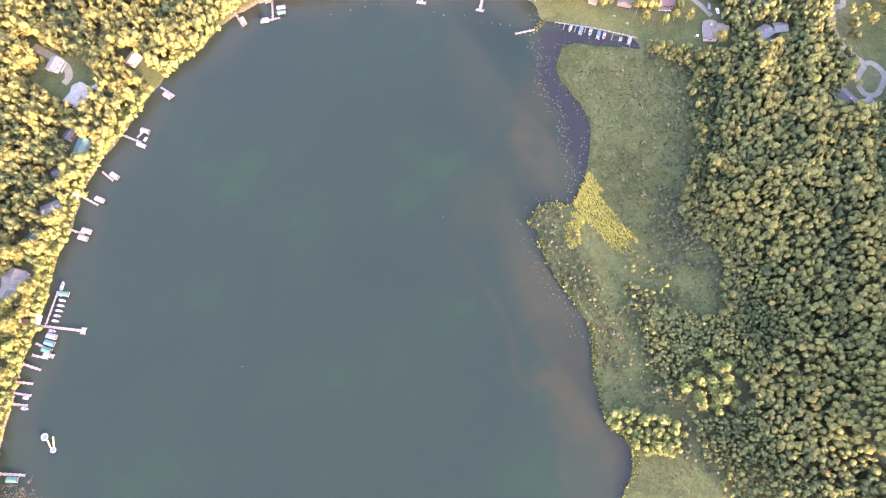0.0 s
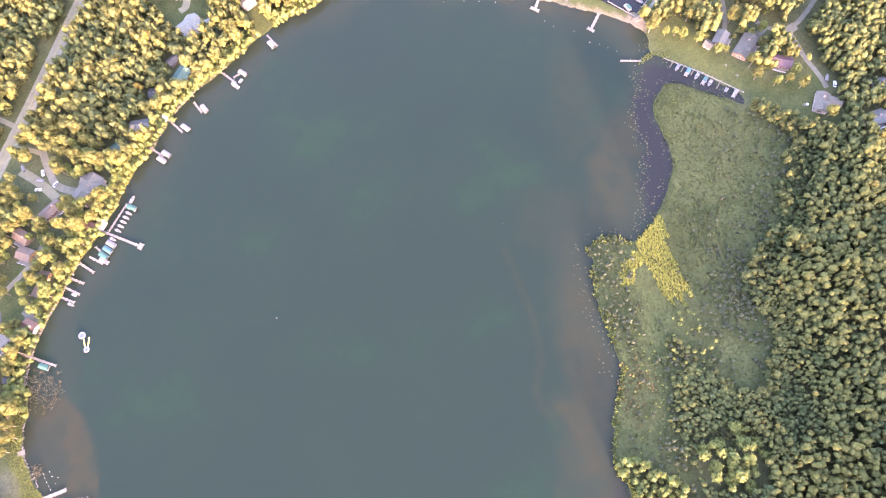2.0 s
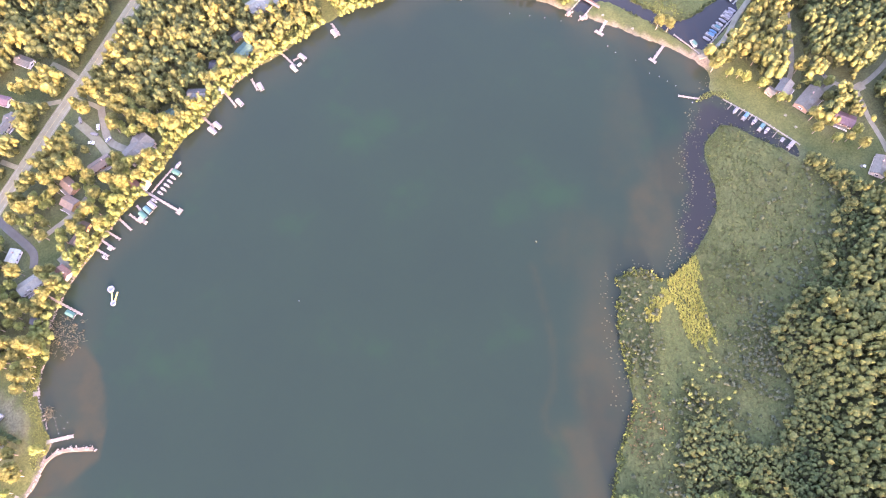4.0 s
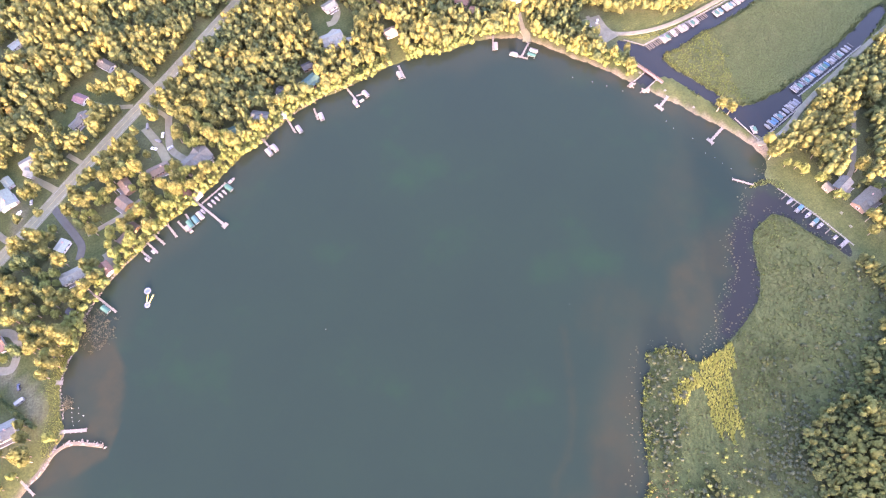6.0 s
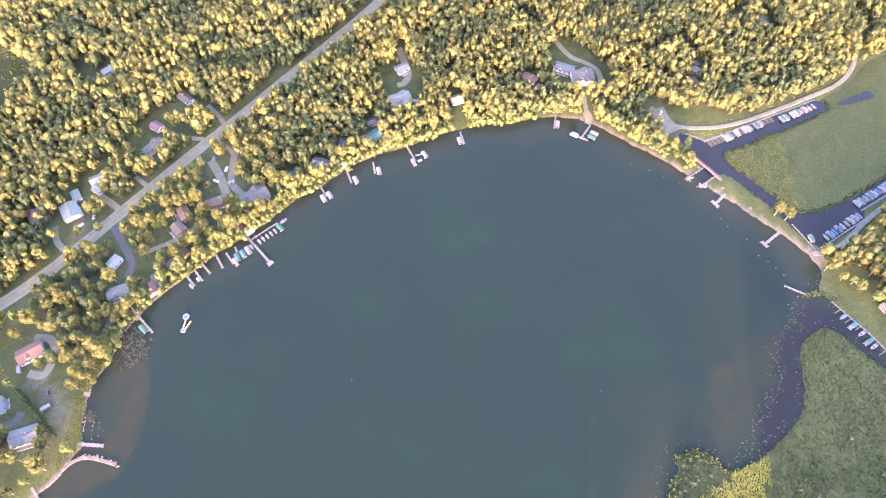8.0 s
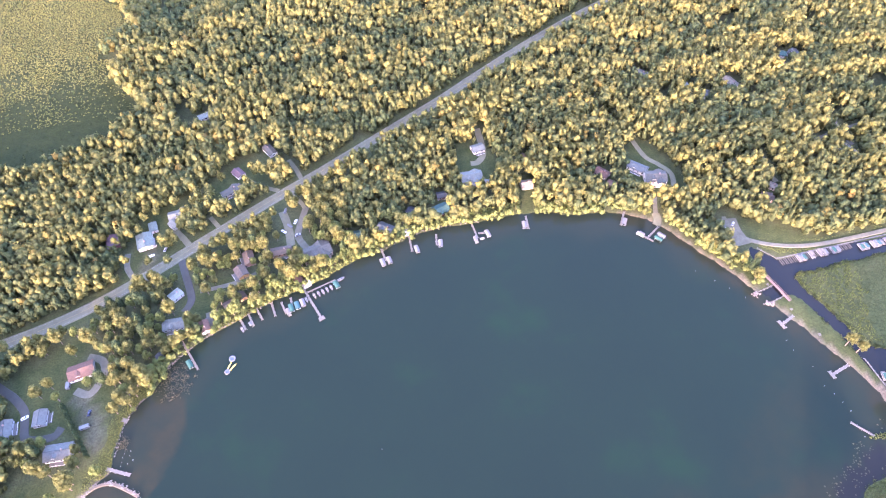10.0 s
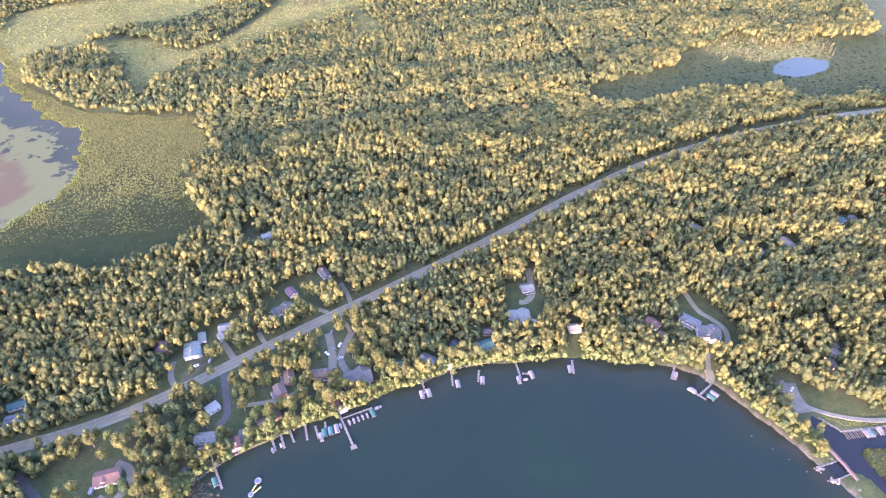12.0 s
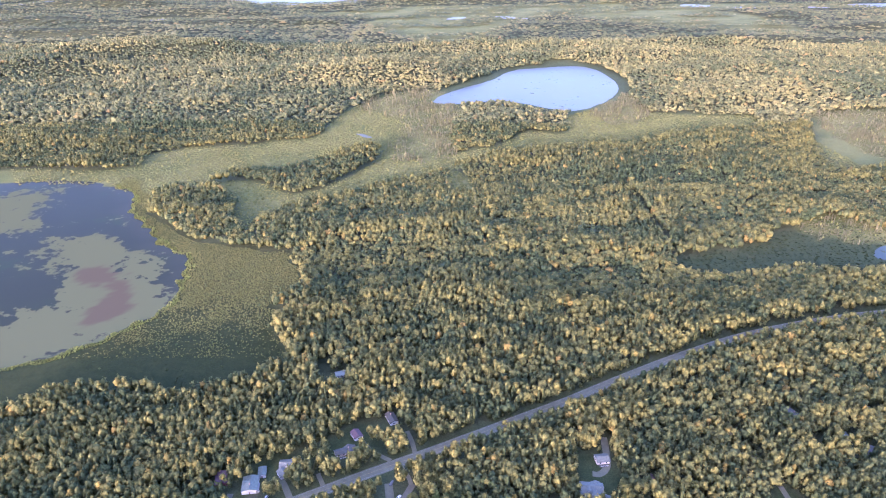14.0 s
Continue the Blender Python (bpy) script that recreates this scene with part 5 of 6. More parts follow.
ROOFS = {"white": roofing("white_steel_roof", (0.182, 0.206, 0.172), 0.75), "pale blue": roofing("pale_blue_steel_roof", (0.100, 0.126, 0.104), 0.75), "grey": roofing("grey_shingles", (0.125, 0.132, 0.107)),
         "maroon": roofing("maroon_shingles", (0.104, 0.063, 0.065)), "dark": roofing("dark_shingles", (0.049, 0.052, 0.050)), "red": roofing("red_brown_shingles", (0.133, 0.072, 0.046)), "slate": roofing("slate_blue_shingles", (0.097, 0.104, 0.092)),
         "brown": roofing("brown_shingles", (0.109, 0.081, 0.054)), "tan": roofing("tan_shingles", (0.167, 0.148, 0.110)), "mauve": roofing("mauve_brown_shingles", (0.085, 0.080, 0.060)), "green": roofing("green_steel_roof", (0.034, 0.080, 0.062), 0.75)}
GLASS = plain("window_glass", (0.03, 0.035, 0.045), 0.08, vary=0.1)
WHITE = plain("white_paint", (0.72, 0.71, 0.68), 0.5, vary=0.06)
BRICK = plain("chimney_brick", (0.30, 0.19, 0.15), 0.85, vary=0.2, scale=3.0)
CONCRETE = plain("concrete", (0.27, 0.255, 0.24), 0.9, vary=0.12)
DOCK_WOOD = plain("weathered_dock_boards", (0.112, 0.106, 0.092), 0.85, vary=0.16, scale=2.5)
RED_WOOD = plain("red_stained_wood", (0.15, 0.098, 0.082), 0.8, vary=0.18)


def window(parent, x, y, z, along_x, wide=1.3, tall=1.2):
    a, b = (wide / 2 + 0.12, 0.05) if along_x else (0.05, wide / 2 + 0.12)
    frame_ob = part("window", boxes(((x - a, y - b, z - 0.12), (x + a, y + b, z + tall + 0.12))), WHITE, parent)
    a, b = (wide / 2, 0.07) if along_x else (0.07, wide / 2)
    part("pane", boxes(((x - a, y - b, z), (x + a, y + b, z + tall))), GLASS, frame_ob, "dark window glass")


def house(x, y, heading, long, wide, tall, walls, roof, index):
    small = long < 6.6
    kind = "shed" if small else "house"
    what = {"white": "white-sided", "tan": "tan-sided", "cream": "cream-sided", "grey": "grey-sided", "brown": "dark log", "orange": "honey-coloured log", "red": "red-sided", "maroon": "maroon steel"}[walls]
    top = {"white": "white metal roof", "pale blue": "pale blue metal roof", "grey": "grey shingle roof", "maroon": "maroon shingle roof", "dark": "dark shingle roof", "red": "red-brown shingle roof",
           "slate": "slate-blue roof", "brown": "brown shingle roof", "tan": "tan shingle roof", "mauve": "mauve-brown shingle roof", "green": "green metal roof"}[roof]
    ob = thing(kind, f"{what} {'garden shed' if small else 'lakeside house'} under a {top}", kind, "houses round the lake" if not small else "sheds round the lake", spot(x, y, 0.55, heading))
    long, wide, tall = long * 1.2, wide * 1.2, tall * 1.1
    slope = 0.22 if roof in ("white", "pale blue") else 0.42
    hl, hw, rise = long / 2, wide / 2, wide / 2 * slope
    part("wall", prism(((-hw, 0), (hw, 0), (hw, tall), (0, tall + rise), (-hw, tall)), -hl, hl), WALLS[walls], ob)
    part("foundation", boxes(((-hl - 0.06, -hw - 0.06, -0.4), (hl + 0.06, hw + 0.06, 0.28))), CONCRETE, ob)
    o, drop = 0.5, 0.5 * slope
    part("roof", prism(((-hw - o, tall - drop), (0, tall + rise), (hw + o, tall - drop), (hw + o, tall - drop + 0.2), (0, tall + rise + 0.22), (-hw - o, tall - drop + 0.2)), -hl - o, hl + o), ROOFS[roof], ob)
    part("ridge_cap", boxes(((-hl - o, -0.16, tall + rise + 0.17), (hl + o, 0.16, tall + rise + 0.27))), ROOFS["dark" if roof in ("dark", "slate", "brown") else roof], ob)
    z = tall * 0.42
    count = max(1, int(long // 3.4))
    for k in range(count):
        px = -hl + long * (k + 0.5) / count
        window(ob, px, -hw, z, True)
        if k != count // 2:
            window(ob, px, hw, z, True)
    window(ob, -hl, 0, z, False, min(2.2, wide * 0.3))
    door = part("door", boxes(((hl - 0.03, -0.5, 0.1), (hl + 0.07, 0.5, 2.1)), bevel=0.02), WALLS["brown"], ob)
    part("door_handle", boxes(((hl + 0.07, 0.32, 1.0), (hl + 0.14, 0.4, 1.1))), WHITE, door)
    if not small and index % 2 == 0:
        part("chimney", boxes(((hl * 0.3, -0.4, tall), (hl * 0.3 + 0.8, 0.4, tall + rise + 1.1)), ((hl * 0.3 - 0.06, -0.46, tall + rise + 1.1), (hl * 0.3 + 0.86, 0.46, tall + rise + 1.24))), BRICK, ob)
    if long > 9.5 and walls in ("cream", "red", "brown", "orange", "grey"):
        deck = part("deck", boxes(((-hl * 0.7, -hw - 2.8, 0.3), (hl * 0.7, -hw - 0.02, 0.48))), DOCK_WOOD, ob)
        rails = [((-hl * 0.7, -hw - 2.8, 1.25), (hl * 0.7, -hw - 2.7, 1.35))] + [((px - 0.05, -hw - 2.8, 0.48), (px + 0.05, -hw - 2.7, 1.25)) for px in np.linspace(-hl * 0.7 + 0.06, hl * 0.7 - 0.06, 6)]
        part("railing", boxes(*rails), WHITE, deck)
    if long > 12.5 and wide > 7.5:
        dorm = part("dormer", prism(((-1.5, tall), (1.5, tall), (1.5, tall + rise * 0.72), (0, tall + rise * 0.95), (-1.5, tall + rise * 0.72)), 0, hw * 0.86), WALLS[walls], ob)
        dorm.matrix_basis = pose(-hl * 0.25, 0, 0, 0, 0, -90)
        cap = part("dormer_roof", prism(((-1.9, tall + rise * 0.62), (0, tall + rise * 0.97), (1.9, tall + rise * 0.62), (1.9, tall + rise * 0.7), (0, tall + rise * 1.05), (-1.9, tall + rise * 0.7)), 0, hw * 0.95), ROOFS[roof], dorm)
    if long > 16.0 and walls in ("cream", "tan", "red"):
        a, b, span = -hw - 2.4, hw + 0.6, long * 0.19
        wing = part("wing", prism(((-span, 0), (span, 0), (span, tall), (0, tall + span * 0.5), (-span, tall)), a, b), WALLS[walls], ob)
        wing.matrix_basis = pose(hl * 0.42, 0, 0.02, 0, 0, 90)
        part("wing_roof", prism(((-span - 0.5, tall - 0.25), (0, tall + span * 0.5), (span + 0.5, tall - 0.25), (span + 0.5, tall - 0.03), (0, tall + span * 0.5 + 0.24), (-span - 0.5, tall - 0.03)), a - 0.5, b + 0.5), ROOFS[roof], wing)
        for k in (-0.5, 0.5):
            window(wing, a, k * span, tall * 0.4, False, 1.5, 1.4)
    return ob


for number, row in enumerate(HOUSES):
    house(*row, number)

# ---------------------------------------------------------------- docks
def dock(x0, y0, x1, y1, wide=1.35, height=0.55, label="narrow wooden dock on posts over the shallows", name="dock"):
    a, b = Vector((x0, y0, 0)) * PLAN, Vector((x1, y1, 0)) * PLAN
    long = (b - a).length
    ob = thing(name, label, name, "docks round the lake", spot(x0, y0, 0, math.degrees(math.atan2(y1 - y0, x1 - x0))))
    count = max(1, round(long / 2.4))
    panel = None
    for k in range(count):
        m = pose(long * k / count, 0, 0.012 * (k % 2))
        if panel is None:
            panel = part("deck_panel", boxes(((0.015, -wide / 2, height - 0.06), (long / count - 0.015, wide / 2, height)), bevel=0.015), DOCK_WOOD, ob)
            panel.matrix_basis = m
        else:
            shared("deck_panel", panel, ob, m)
    for s in (-1, 1):
        part("stringer", boxes(((0.05, s * (wide / 2 - 0.15) - 0.05, height - 0.25), (long - 0.05, s * (wide / 2 - 0.15) + 0.05, height - 0.065))), BARK, ob)
    first = None
    for k in range(max(2, int(long / 3) + 1)):
        for s in (-1, 1):
            m = pose(0.2 + k * (long - 0.4) / max(1, int(long / 3)), s * (wide / 2 + 0.06), 0)
            if first is None:
                first = part("post", tubes(((0, 0, -1.6), (0, 0, height + 0.35), 0.07), n=6), ALUMINIUM, ob)
                first.matrix_basis = m
            else:
                shared("post", first, ob, m)
    return ob


ALUMINIUM = plain("aluminium", (0.42, 0.42, 0.42), 0.5, 0.8, vary=0.08)
for row in ((-95.7, 211.3, -87.8, 191.4), (-64.8, 218.2, -61.9, 209.2), (-59.9, 219.4, -57.4, 210.4), (-55.4, 222.3, -52.4, 213.0), (-46.7, 223.3, -45.4, 213.5), (-41.3, 221.9, -39.4, 213.4),
            (-35.8, 223.7, -35.7, 218.0), (20.2, 244.0, 21.4, 234.3), (38.7, 251.3, 37.7, 236.8), (54.7, 245.8, 52.8, 237.3), (77.6, 248.1, 77.9, 235.8), (79.4, 239.4, 82.8, 238.7),
            (111.3, 244.5, 109.5, 234.3), (170.6, 231.0, 163.9, 221.4), (184.9, 214.0, 174.1, 207.3), (172.8, 210.4, 177.0, 204.3), (222.3, 67.0, 215.9, 75.9), (-154.2, 140.0, -150.3, 129.0)):
    dock(*row)
dock(-28.5, 229.2, -21.1, 205.4, 1.5, label="long wooden pier with a square end platform")
dock(-22.6, 204.6, -19.4, 205.6, 3.2, label="square platform at the end of a pier")
dock(-25.9, 224.6, -9.6, 229.0, 1.2, label="side dock with boat slips along a pier")
dock(225.1, 136.3, 216.0, 133.1, 1.8, label="pale beach dock with a T-shaped end")
dock(215.6, 135.8, 216.4, 130.5, 2.4, label="cross platform of a beach dock")
dock(234.6, 102.8, 223.2, 100.2, 1.8, label="pale beach dock with a T-shaped end")
dock(223.0, 102.4, 223.3, 98.0, 2.2, label="cross platform of a beach dock")
dock(-131.5, 149.6, -120.4, 143.4, 2.0, label="weathered timber dock in a shallow cove")
dock(-125.4, 173.4, -122.4, 171.6, 2.6, label="small square wooden deck at the water's edge")
dock(231, 58.5, 235.2, 37, 0.9, 0.5, "narrow timber walkway along the canal bank", "quay")
dock(235.2, 37, 237.6, 14, 0.9, 0.5, "narrow timber walkway along the canal bank", "quay")
dock(238, 173, 318, 171, 1.0, 0.5, "long timber walkway behind the boat slips", "quay")
dock(284, 95.0, 340, 100.5, 1.0, 0.5, "long timber walkway behind the boat slips", "quay")
dock(252, 86.0, 283, 90.0, 1.0, 0.5, "long timber walkway behind the boat slips", "quay")
dock(244.6, 104, 244.8, 86, 0.8, 0.5, "timber bulkhead along the canal", "quay")
dock(232, 183, 239, 173, 0.8, 0.5, "timber bulkhead by the boat ramp", "quay")

# ---------------------------------------------------------------- boats
CANVAS = {"green": plain("green_canvas", (0.019, 0.072, 0.054), 0.8, vary=0.12), "teal": plain("teal_canvas", (0.024, 0.076, 0.080), 0.8, vary=0.12), "blue": plain("blue_canvas", (0.028, 0.088, 0.144), 0.8, vary=0.12),
          "white": plain("white_canvas", (0.120, 0.118, 0.114), 0.75, vary=0.06), "grey": plain("grey_canvas", (0.104, 0.106, 0.112), 0.8, vary=0.12), "tan": plain("tan_canvas", (0.144, 0.126, 0.102), 0.8, vary=0.12)}
HULL = plain("white_gelcoat", (0.150, 0.150, 0.142), 0.25, vary=0.05)
DARK = plain("dark_rubber", (0.03, 0.03, 0.033), 0.7, vary=0.2)
SEAT = plain("boat_vinyl", (0.21, 0.195, 0.18), 0.6, vary=0.1)


def arch(wide, rise, thick, n=7):
    up = [(-wide / 2 + wide * k / (n - 1), rise * math.sin(math.pi * k / (n - 1))) for k in range(n)]
    return up + [(y, z - thick) for y, z in reversed(up)]


def outboard(parent, x, z):
    part("outboard_motor", boxes(((x - 0.55, -0.22, z + 0.1), (x, 0.22, z + 0.75)), ((x - 0.4, -0.08, z - 0.6), (x - 0.15, 0.08, z + 0.1)), bevel=0.06), DARK, parent, "dark outboard motor")


def pontoon_boat(colour):
    ob = thing("pontoon_boat", f"pontoon boat with a {colour} canopy moored in a slip", "boat", "boats on the lake and canals")
    for s in (-0.95, 0.95):
        bm = tubes(((-3.2, s, 0.1), (2.6, s, 0.1), 0.33))
        tube(bm, (2.6, s, 0.1), (3.4, s, 0.25), 0.33, 0.05)
        part("pontoon_tube", bm, ALUMINIUM, ob)
    deck = part("deck", boxes(((-3.2, -1.25, 0.43), (3.1, 1.25, 0.55)), bevel=0.03), SEAT, ob)
    for lo, hi in (((-2.9, -1.2, 0.55), (-1.3, -0.65, 1.0)), ((0.9, 0.65, 0.55), (2.8, 1.2, 1.0)), ((0.9, -1.2, 0.55), (2.8, -0.65, 1.0))):
        part("bench", boxes((lo, hi), bevel=0.08), HULL, deck)
    part("console", boxes(((-0.5, 0.3, 0.55), (0.2, 1.0, 1.45)), bevel=0.08), HULL, deck)
    part("railing", boxes(((-3.15, -1.25, 0.62), (3.05, -1.2, 1.15)), ((-3.15, 1.2, 0.62), (3.05, 1.25, 1.15)), ((3.0, -1.2, 0.62), (3.05, 1.2, 1.15))), HULL, ob)
    part("canopy_frame", tubes(((-2.6, -1.2, 0.6), (-2.2, -1.2, 2.3), 0.03), ((-2.6, 1.2, 0.6), (-2.2, 1.2, 2.3), 0.03), ((0.9, -1.2, 0.6), (0.6, -1.2, 2.3), 0.03), ((0.9, 1.2, 0.6), (0.6, 1.2, 2.3), 0.03), n=5), ALUMINIUM, ob)
    bm = prism(arch(2.5, 0.22, 0.05), -2.9, 1.3)
    bmesh.ops.translate(bm, vec=(0, 0, 2.3), verts=bm.verts)
    part("canopy", bm, CANVAS[colour], ob, f"{colour} canvas canopy")
    outboard(ob, -3.2, 0.35)
    return ob


def hull_sections(long, wide, deep):
    rows = []
    for s, w, k in ((-0.5, 0.92, 0.0), (-0.2, 1.0, 0.0), (0.15, 0.96, 0.02), (0.35, 0.7, 0.1), (0.47, 0.3, 0.25), (0.5, 0.04, 0.4)):
        y, z = wide / 2 * w, deep * k
        rows.append([(long * s, -y, deep), (long * s, -y * 0.82, z * 0.6 + 0.1), (long * s, 0, z * 0.9 - 0.12), (long * s, y * 0.82, z * 0.6 + 0.1), (long * s, y, deep)])
    return rows


def motor_boat(colour, long=5.6, wide=2.3, covered=False):
    what = f"motor boat under a {colour} canvas cover" if covered else f"open motor boat with a white hull and {colour} trim"
    ob = thing("motor_boat", what, "boat", "boats on the lake and canals")
    part("hull", loft(hull_sections(long, wide, 0.85)), HULL, ob)
    if covered:
        rows = []
        for s, w, h in ((-0.49, 0.9, 0.2), (-0.2, 1.02, 0.5), (0.05, 1.0, 0.62), (0.3, 0.78, 0.35), (0.46, 0.32, 0.12)):
            y = wide / 2 * w
            rows.append([(long * s, -y, 0.78), (long * s, -y * 0.7, 0.86 + h * 0.6), (long * s, 0, 0.88 + h), (long * s, y * 0.7, 0.86 + h * 0.6), (long * s, y, 0.78)])
        part("cover", loft(rows), CANVAS[colour], ob, f"{colour} canvas cover")
    else:
        part("cockpit", boxes(((-long * 0.42, -wide * 0.36, 0.8), (long * 0.12, wide * 0.36, 0.872)), bevel=0.02), CANVAS["grey"], ob)
        for y in (-0.5, 0.5):
            part("seat", boxes(((-long * 0.2, y - 0.3, 0.86), (-long * 0.08, y + 0.3, 1.25)), bevel=0.06), SEAT, ob)
        part("foredeck", boxes(((long * 0.14, -wide * 0.3, 0.84), (long * 0.34, wide * 0.3, 0.9)), bevel=0.03), CANVAS[colour], ob)
        part("windscreen", boxes(((long * 0.09, -wide * 0.36, 0.86), (long * 0.13, wide * 0.36, 1.3)), bevel=0.02), GLASS, ob)
    outboard(ob, -long / 2, 0.5)
    return ob


def boat_lift(colour):
    ob = thing("boat_lift", f"boat lift with a {colour} canvas roof on metal posts", "boat lift", "boat lifts along the shore")
    for x in (-2.4, 2.4):
        for y in (-1.5, 1.5):
            part("post", tubes(((x, y, -1.5), (x, y, 2.2), 0.07), n=6), ALUMINIUM, ob)
    bm = prism(arch(3.4, 0.55, 0.06), -3.3, 3.3)
    bmesh.ops.translate(bm, vec=(0, 0, 2.2), verts=bm.verts)
    part("canopy", bm, CANVAS[colour], ob, f"{colour} canvas roof")
    part("cradle", boxes(((-2.5, -1.5, 0.15), (-2.3, 1.5, 0.3)), ((2.3, -1.5, 0.15), (2.5, 1.5, 0.3)), ((-2.4, -0.6, 0.3), (2.4, -0.45, 0.42)), ((-2.4, 0.45, 0.3), (2.4, 0.6, 0.42))), ALUMINIUM, ob)
    return ob


def swim_raft():
    ob = thing("jet_ski_dock", "white floating dock with a covered watercraft", "floating dock", "floating docks")
    part("float", boxes(((-1.8, -1.1, 0.0), (1.8, 1.1, 0.45)), bevel=0.12), HULL, ob)
    part("watercraft", loft([[(x, -w, 0.45), (x, -w * 0.5, 0.45 + h), (x, w * 0.5, 0.45 + h), (x, w, 0.45)] for x, w, h in ((-1.4, 0.4, 0.3), (-0.3, 0.55, 0.6), (0.7, 0.45, 0.75), (1.5, 0.1, 0.3))]), CANVAS["grey"], ob)
    return ob


TEMPLATES = {}


def place(key, x, y, heading, z=0.0):
    m = spot(x, y, z, heading)
    if key not in TEMPLATES:
        kind, colour = key.split()
        TEMPLATES[key] = {"pontoon": pontoon_boat, "open": motor_boat, "covered": lambda c: motor_boat(c, covered=True), "lift": boat_lift, "skiff": lambda c: motor_boat(c, 4.6, 1.8), "raft": lambda c: swim_raft(),
                          "slip": lambda c: finger()}[kind](colour)
        TEMPLATES[key].matrix_basis = m
        return TEMPLATES[key]
    return copy_thing(TEMPLATES[key], m)


SLIP_WOOD = plain("brown_slip_boards", (0.084, 0.075, 0.060), 0.85, vary=0.2, scale=2.5)


def finger():
    ob = thing("finger_dock", "short wooden finger dock between two boats", "dock", "finger docks of the slips")
    part("deck", boxes(((-2.6, -0.35, 0.40), (2.9, 0.35, 0.48)), bevel=0.015), SLIP_WOOD, ob)
    for y in (-0.4, 0.4):
        part("post", tubes(((-2.3, y, -1.4), (-2.3, y, 0.8), 0.07), n=6), SLIP_WOOD, ob)
    return ob


draw = random.Random(5)
# upper canal: a long row of slips, many of them empty wooden stalls
for k in range(17):
    x = 240.0 + 2.75 * k
    if k in (4, 10, 13):
        place("pontoon white", x, 169.6, 90)
    elif k in (5, 12):
        place("pontoon green", x, 169.6, 90)
    elif k in (7, 9):
        place("pontoon tan", x, 169.8, -90)
    else:
        place("slip wood", x - 0.6, 170.0, -90)
        place("slip wood", x + 0.6, 170.2, -90)
for x, key in ((290, "pontoon green"), (293, "pontoon teal"), (298, "pontoon white"), (301, "pontoon teal"), (304, "covered grey"), (307, "pontoon grey"), (310.5, "covered white"), (313.5, "open white")):
    place(key, x, 167.0, 90)
# lower canal: boats side by side
for k, key in enumerate(("pontoon white", "pontoon green", "covered grey", "pontoon teal", "pontoon tan", "covered blue", "pontoon white", "pontoon teal", "pontoon green", "covered blue", "pontoon white", "covered grey",
                         "pontoon green", "open white", "covered white", "open grey", "slip wood")):
    place(key, 285.6 + 3.1 * k, 99.6 + 0.09 * 3.1 * k, 96)
    if k % 2:
        place("slip wood", 284.1 + 3.1 * k, 99.2 + 0.28 * k, -84)
for k, key in enumerate(("covered white", "pontoon blue", "covered blue", "pontoon teal", "open white", "covered grey", "pontoon white", "pontoon grey", "covered grey")):
    place(key, 255.0 + 3.15 * k, 89.8 + 0.4 * k, 97)
place("pontoon green", 247.5, 92.5, 70)
# short canal by the eastern lawn
for x, y, key in ((230.2, 53, "slip wood"), (230.0, 49.4, "covered grey"), (231.0, 46.8, "slip wood"), (230.6, 43.6, "pontoon blue"), (232.6, 41.6, "slip wood"), (231.6, 38.5, "open grey"), (231.3, 33.8, "pontoon teal"),
                  (232.0, 30.8, "open white"), (233.2, 26.6, "slip wood"), (233.8, 22.0, "raft white"), (234.0, 17.2, "pontoon white")):
    place(key, x, y, 186)
# along the western and northern shore
for k in range(5):
    place("skiff grey" if k % 2 else "skiff tan", -22.6 + 2.5 * k, 220.9 + 0.75 * k, -75)
place("lift green", -9.4, 224.6, -72)
place("open white", -6.2, 228.6, 20)
for x, y, key, turn in ((-36.2, 215.8, "lift green", -82), (-32.8, 216.6, "lift teal", -82), (-29.6, 217.6, "lift grey", -80), (-27.4, 219.5, "skiff grey", -75), (-63.6, 209.6, "skiff white", -72), (-59.2, 212.6, "raft white", -72),
                        (-38.0, 213.8, "pontoon white", -77), (-91.6, 195.2, "lift green", -68), (19.2, 232.8, "lift white", -84), (23.2, 233.4, "lift white", -84), (40.6, 237.0, "lift white", -88), (55.2, 237.4, "lift white", -100),
                        (76.4, 234.6, "pontoon white", -88), (80.4, 234.9, "raft white", 4), (84.4, 236.8, "lift white", -84), (107.8, 237.2, "lift white", -100), (166.6, 222.6, "lift white", -125), (172.0, 211.6, "pontoon white", 125),
                        (180.2, 204.8, "lift green", 122), (183.0, 206.6, "lift white", 122)):
    place(key, x, y, turn)

# ---------------------------------------------------------------- on the water
VINYL_YELLOW, VINYL_NAVY = plain("yellow_vinyl", (0.62, 0.50, 0.08), 0.45, vary=0.08), plain("navy_vinyl", (0.05, 0.07, 0.17), 0.5, vary=0.1)


def ring(radius, r, segments=16, around=8, keep=None):
    bm = bmesh.new()
    for k in range(segments):
        if keep is not None and k % 2 != keep:
            continue
        a0, a1 = 6.2832 * k / segments, 6.2832 * (k + 1) / segments
        rows = [[bm.verts.new(((radius + r * math.cos(b)) * math.cos(a), (radius + r * math.cos(b)) * math.sin(a), r * math.sin(b) + 0.3)) for b in np.arange(around) * 6.2832 / around] for a in (a0, a1)]
        for i in range(around):
            bm.faces.new((rows[0][i], rows[1][i], rows[1][(i + 1) % around], rows[0][(i + 1) % around]))
    bmesh.ops.remove_doubles(bm, verts=bm.verts, dist=0.001)
    return bm


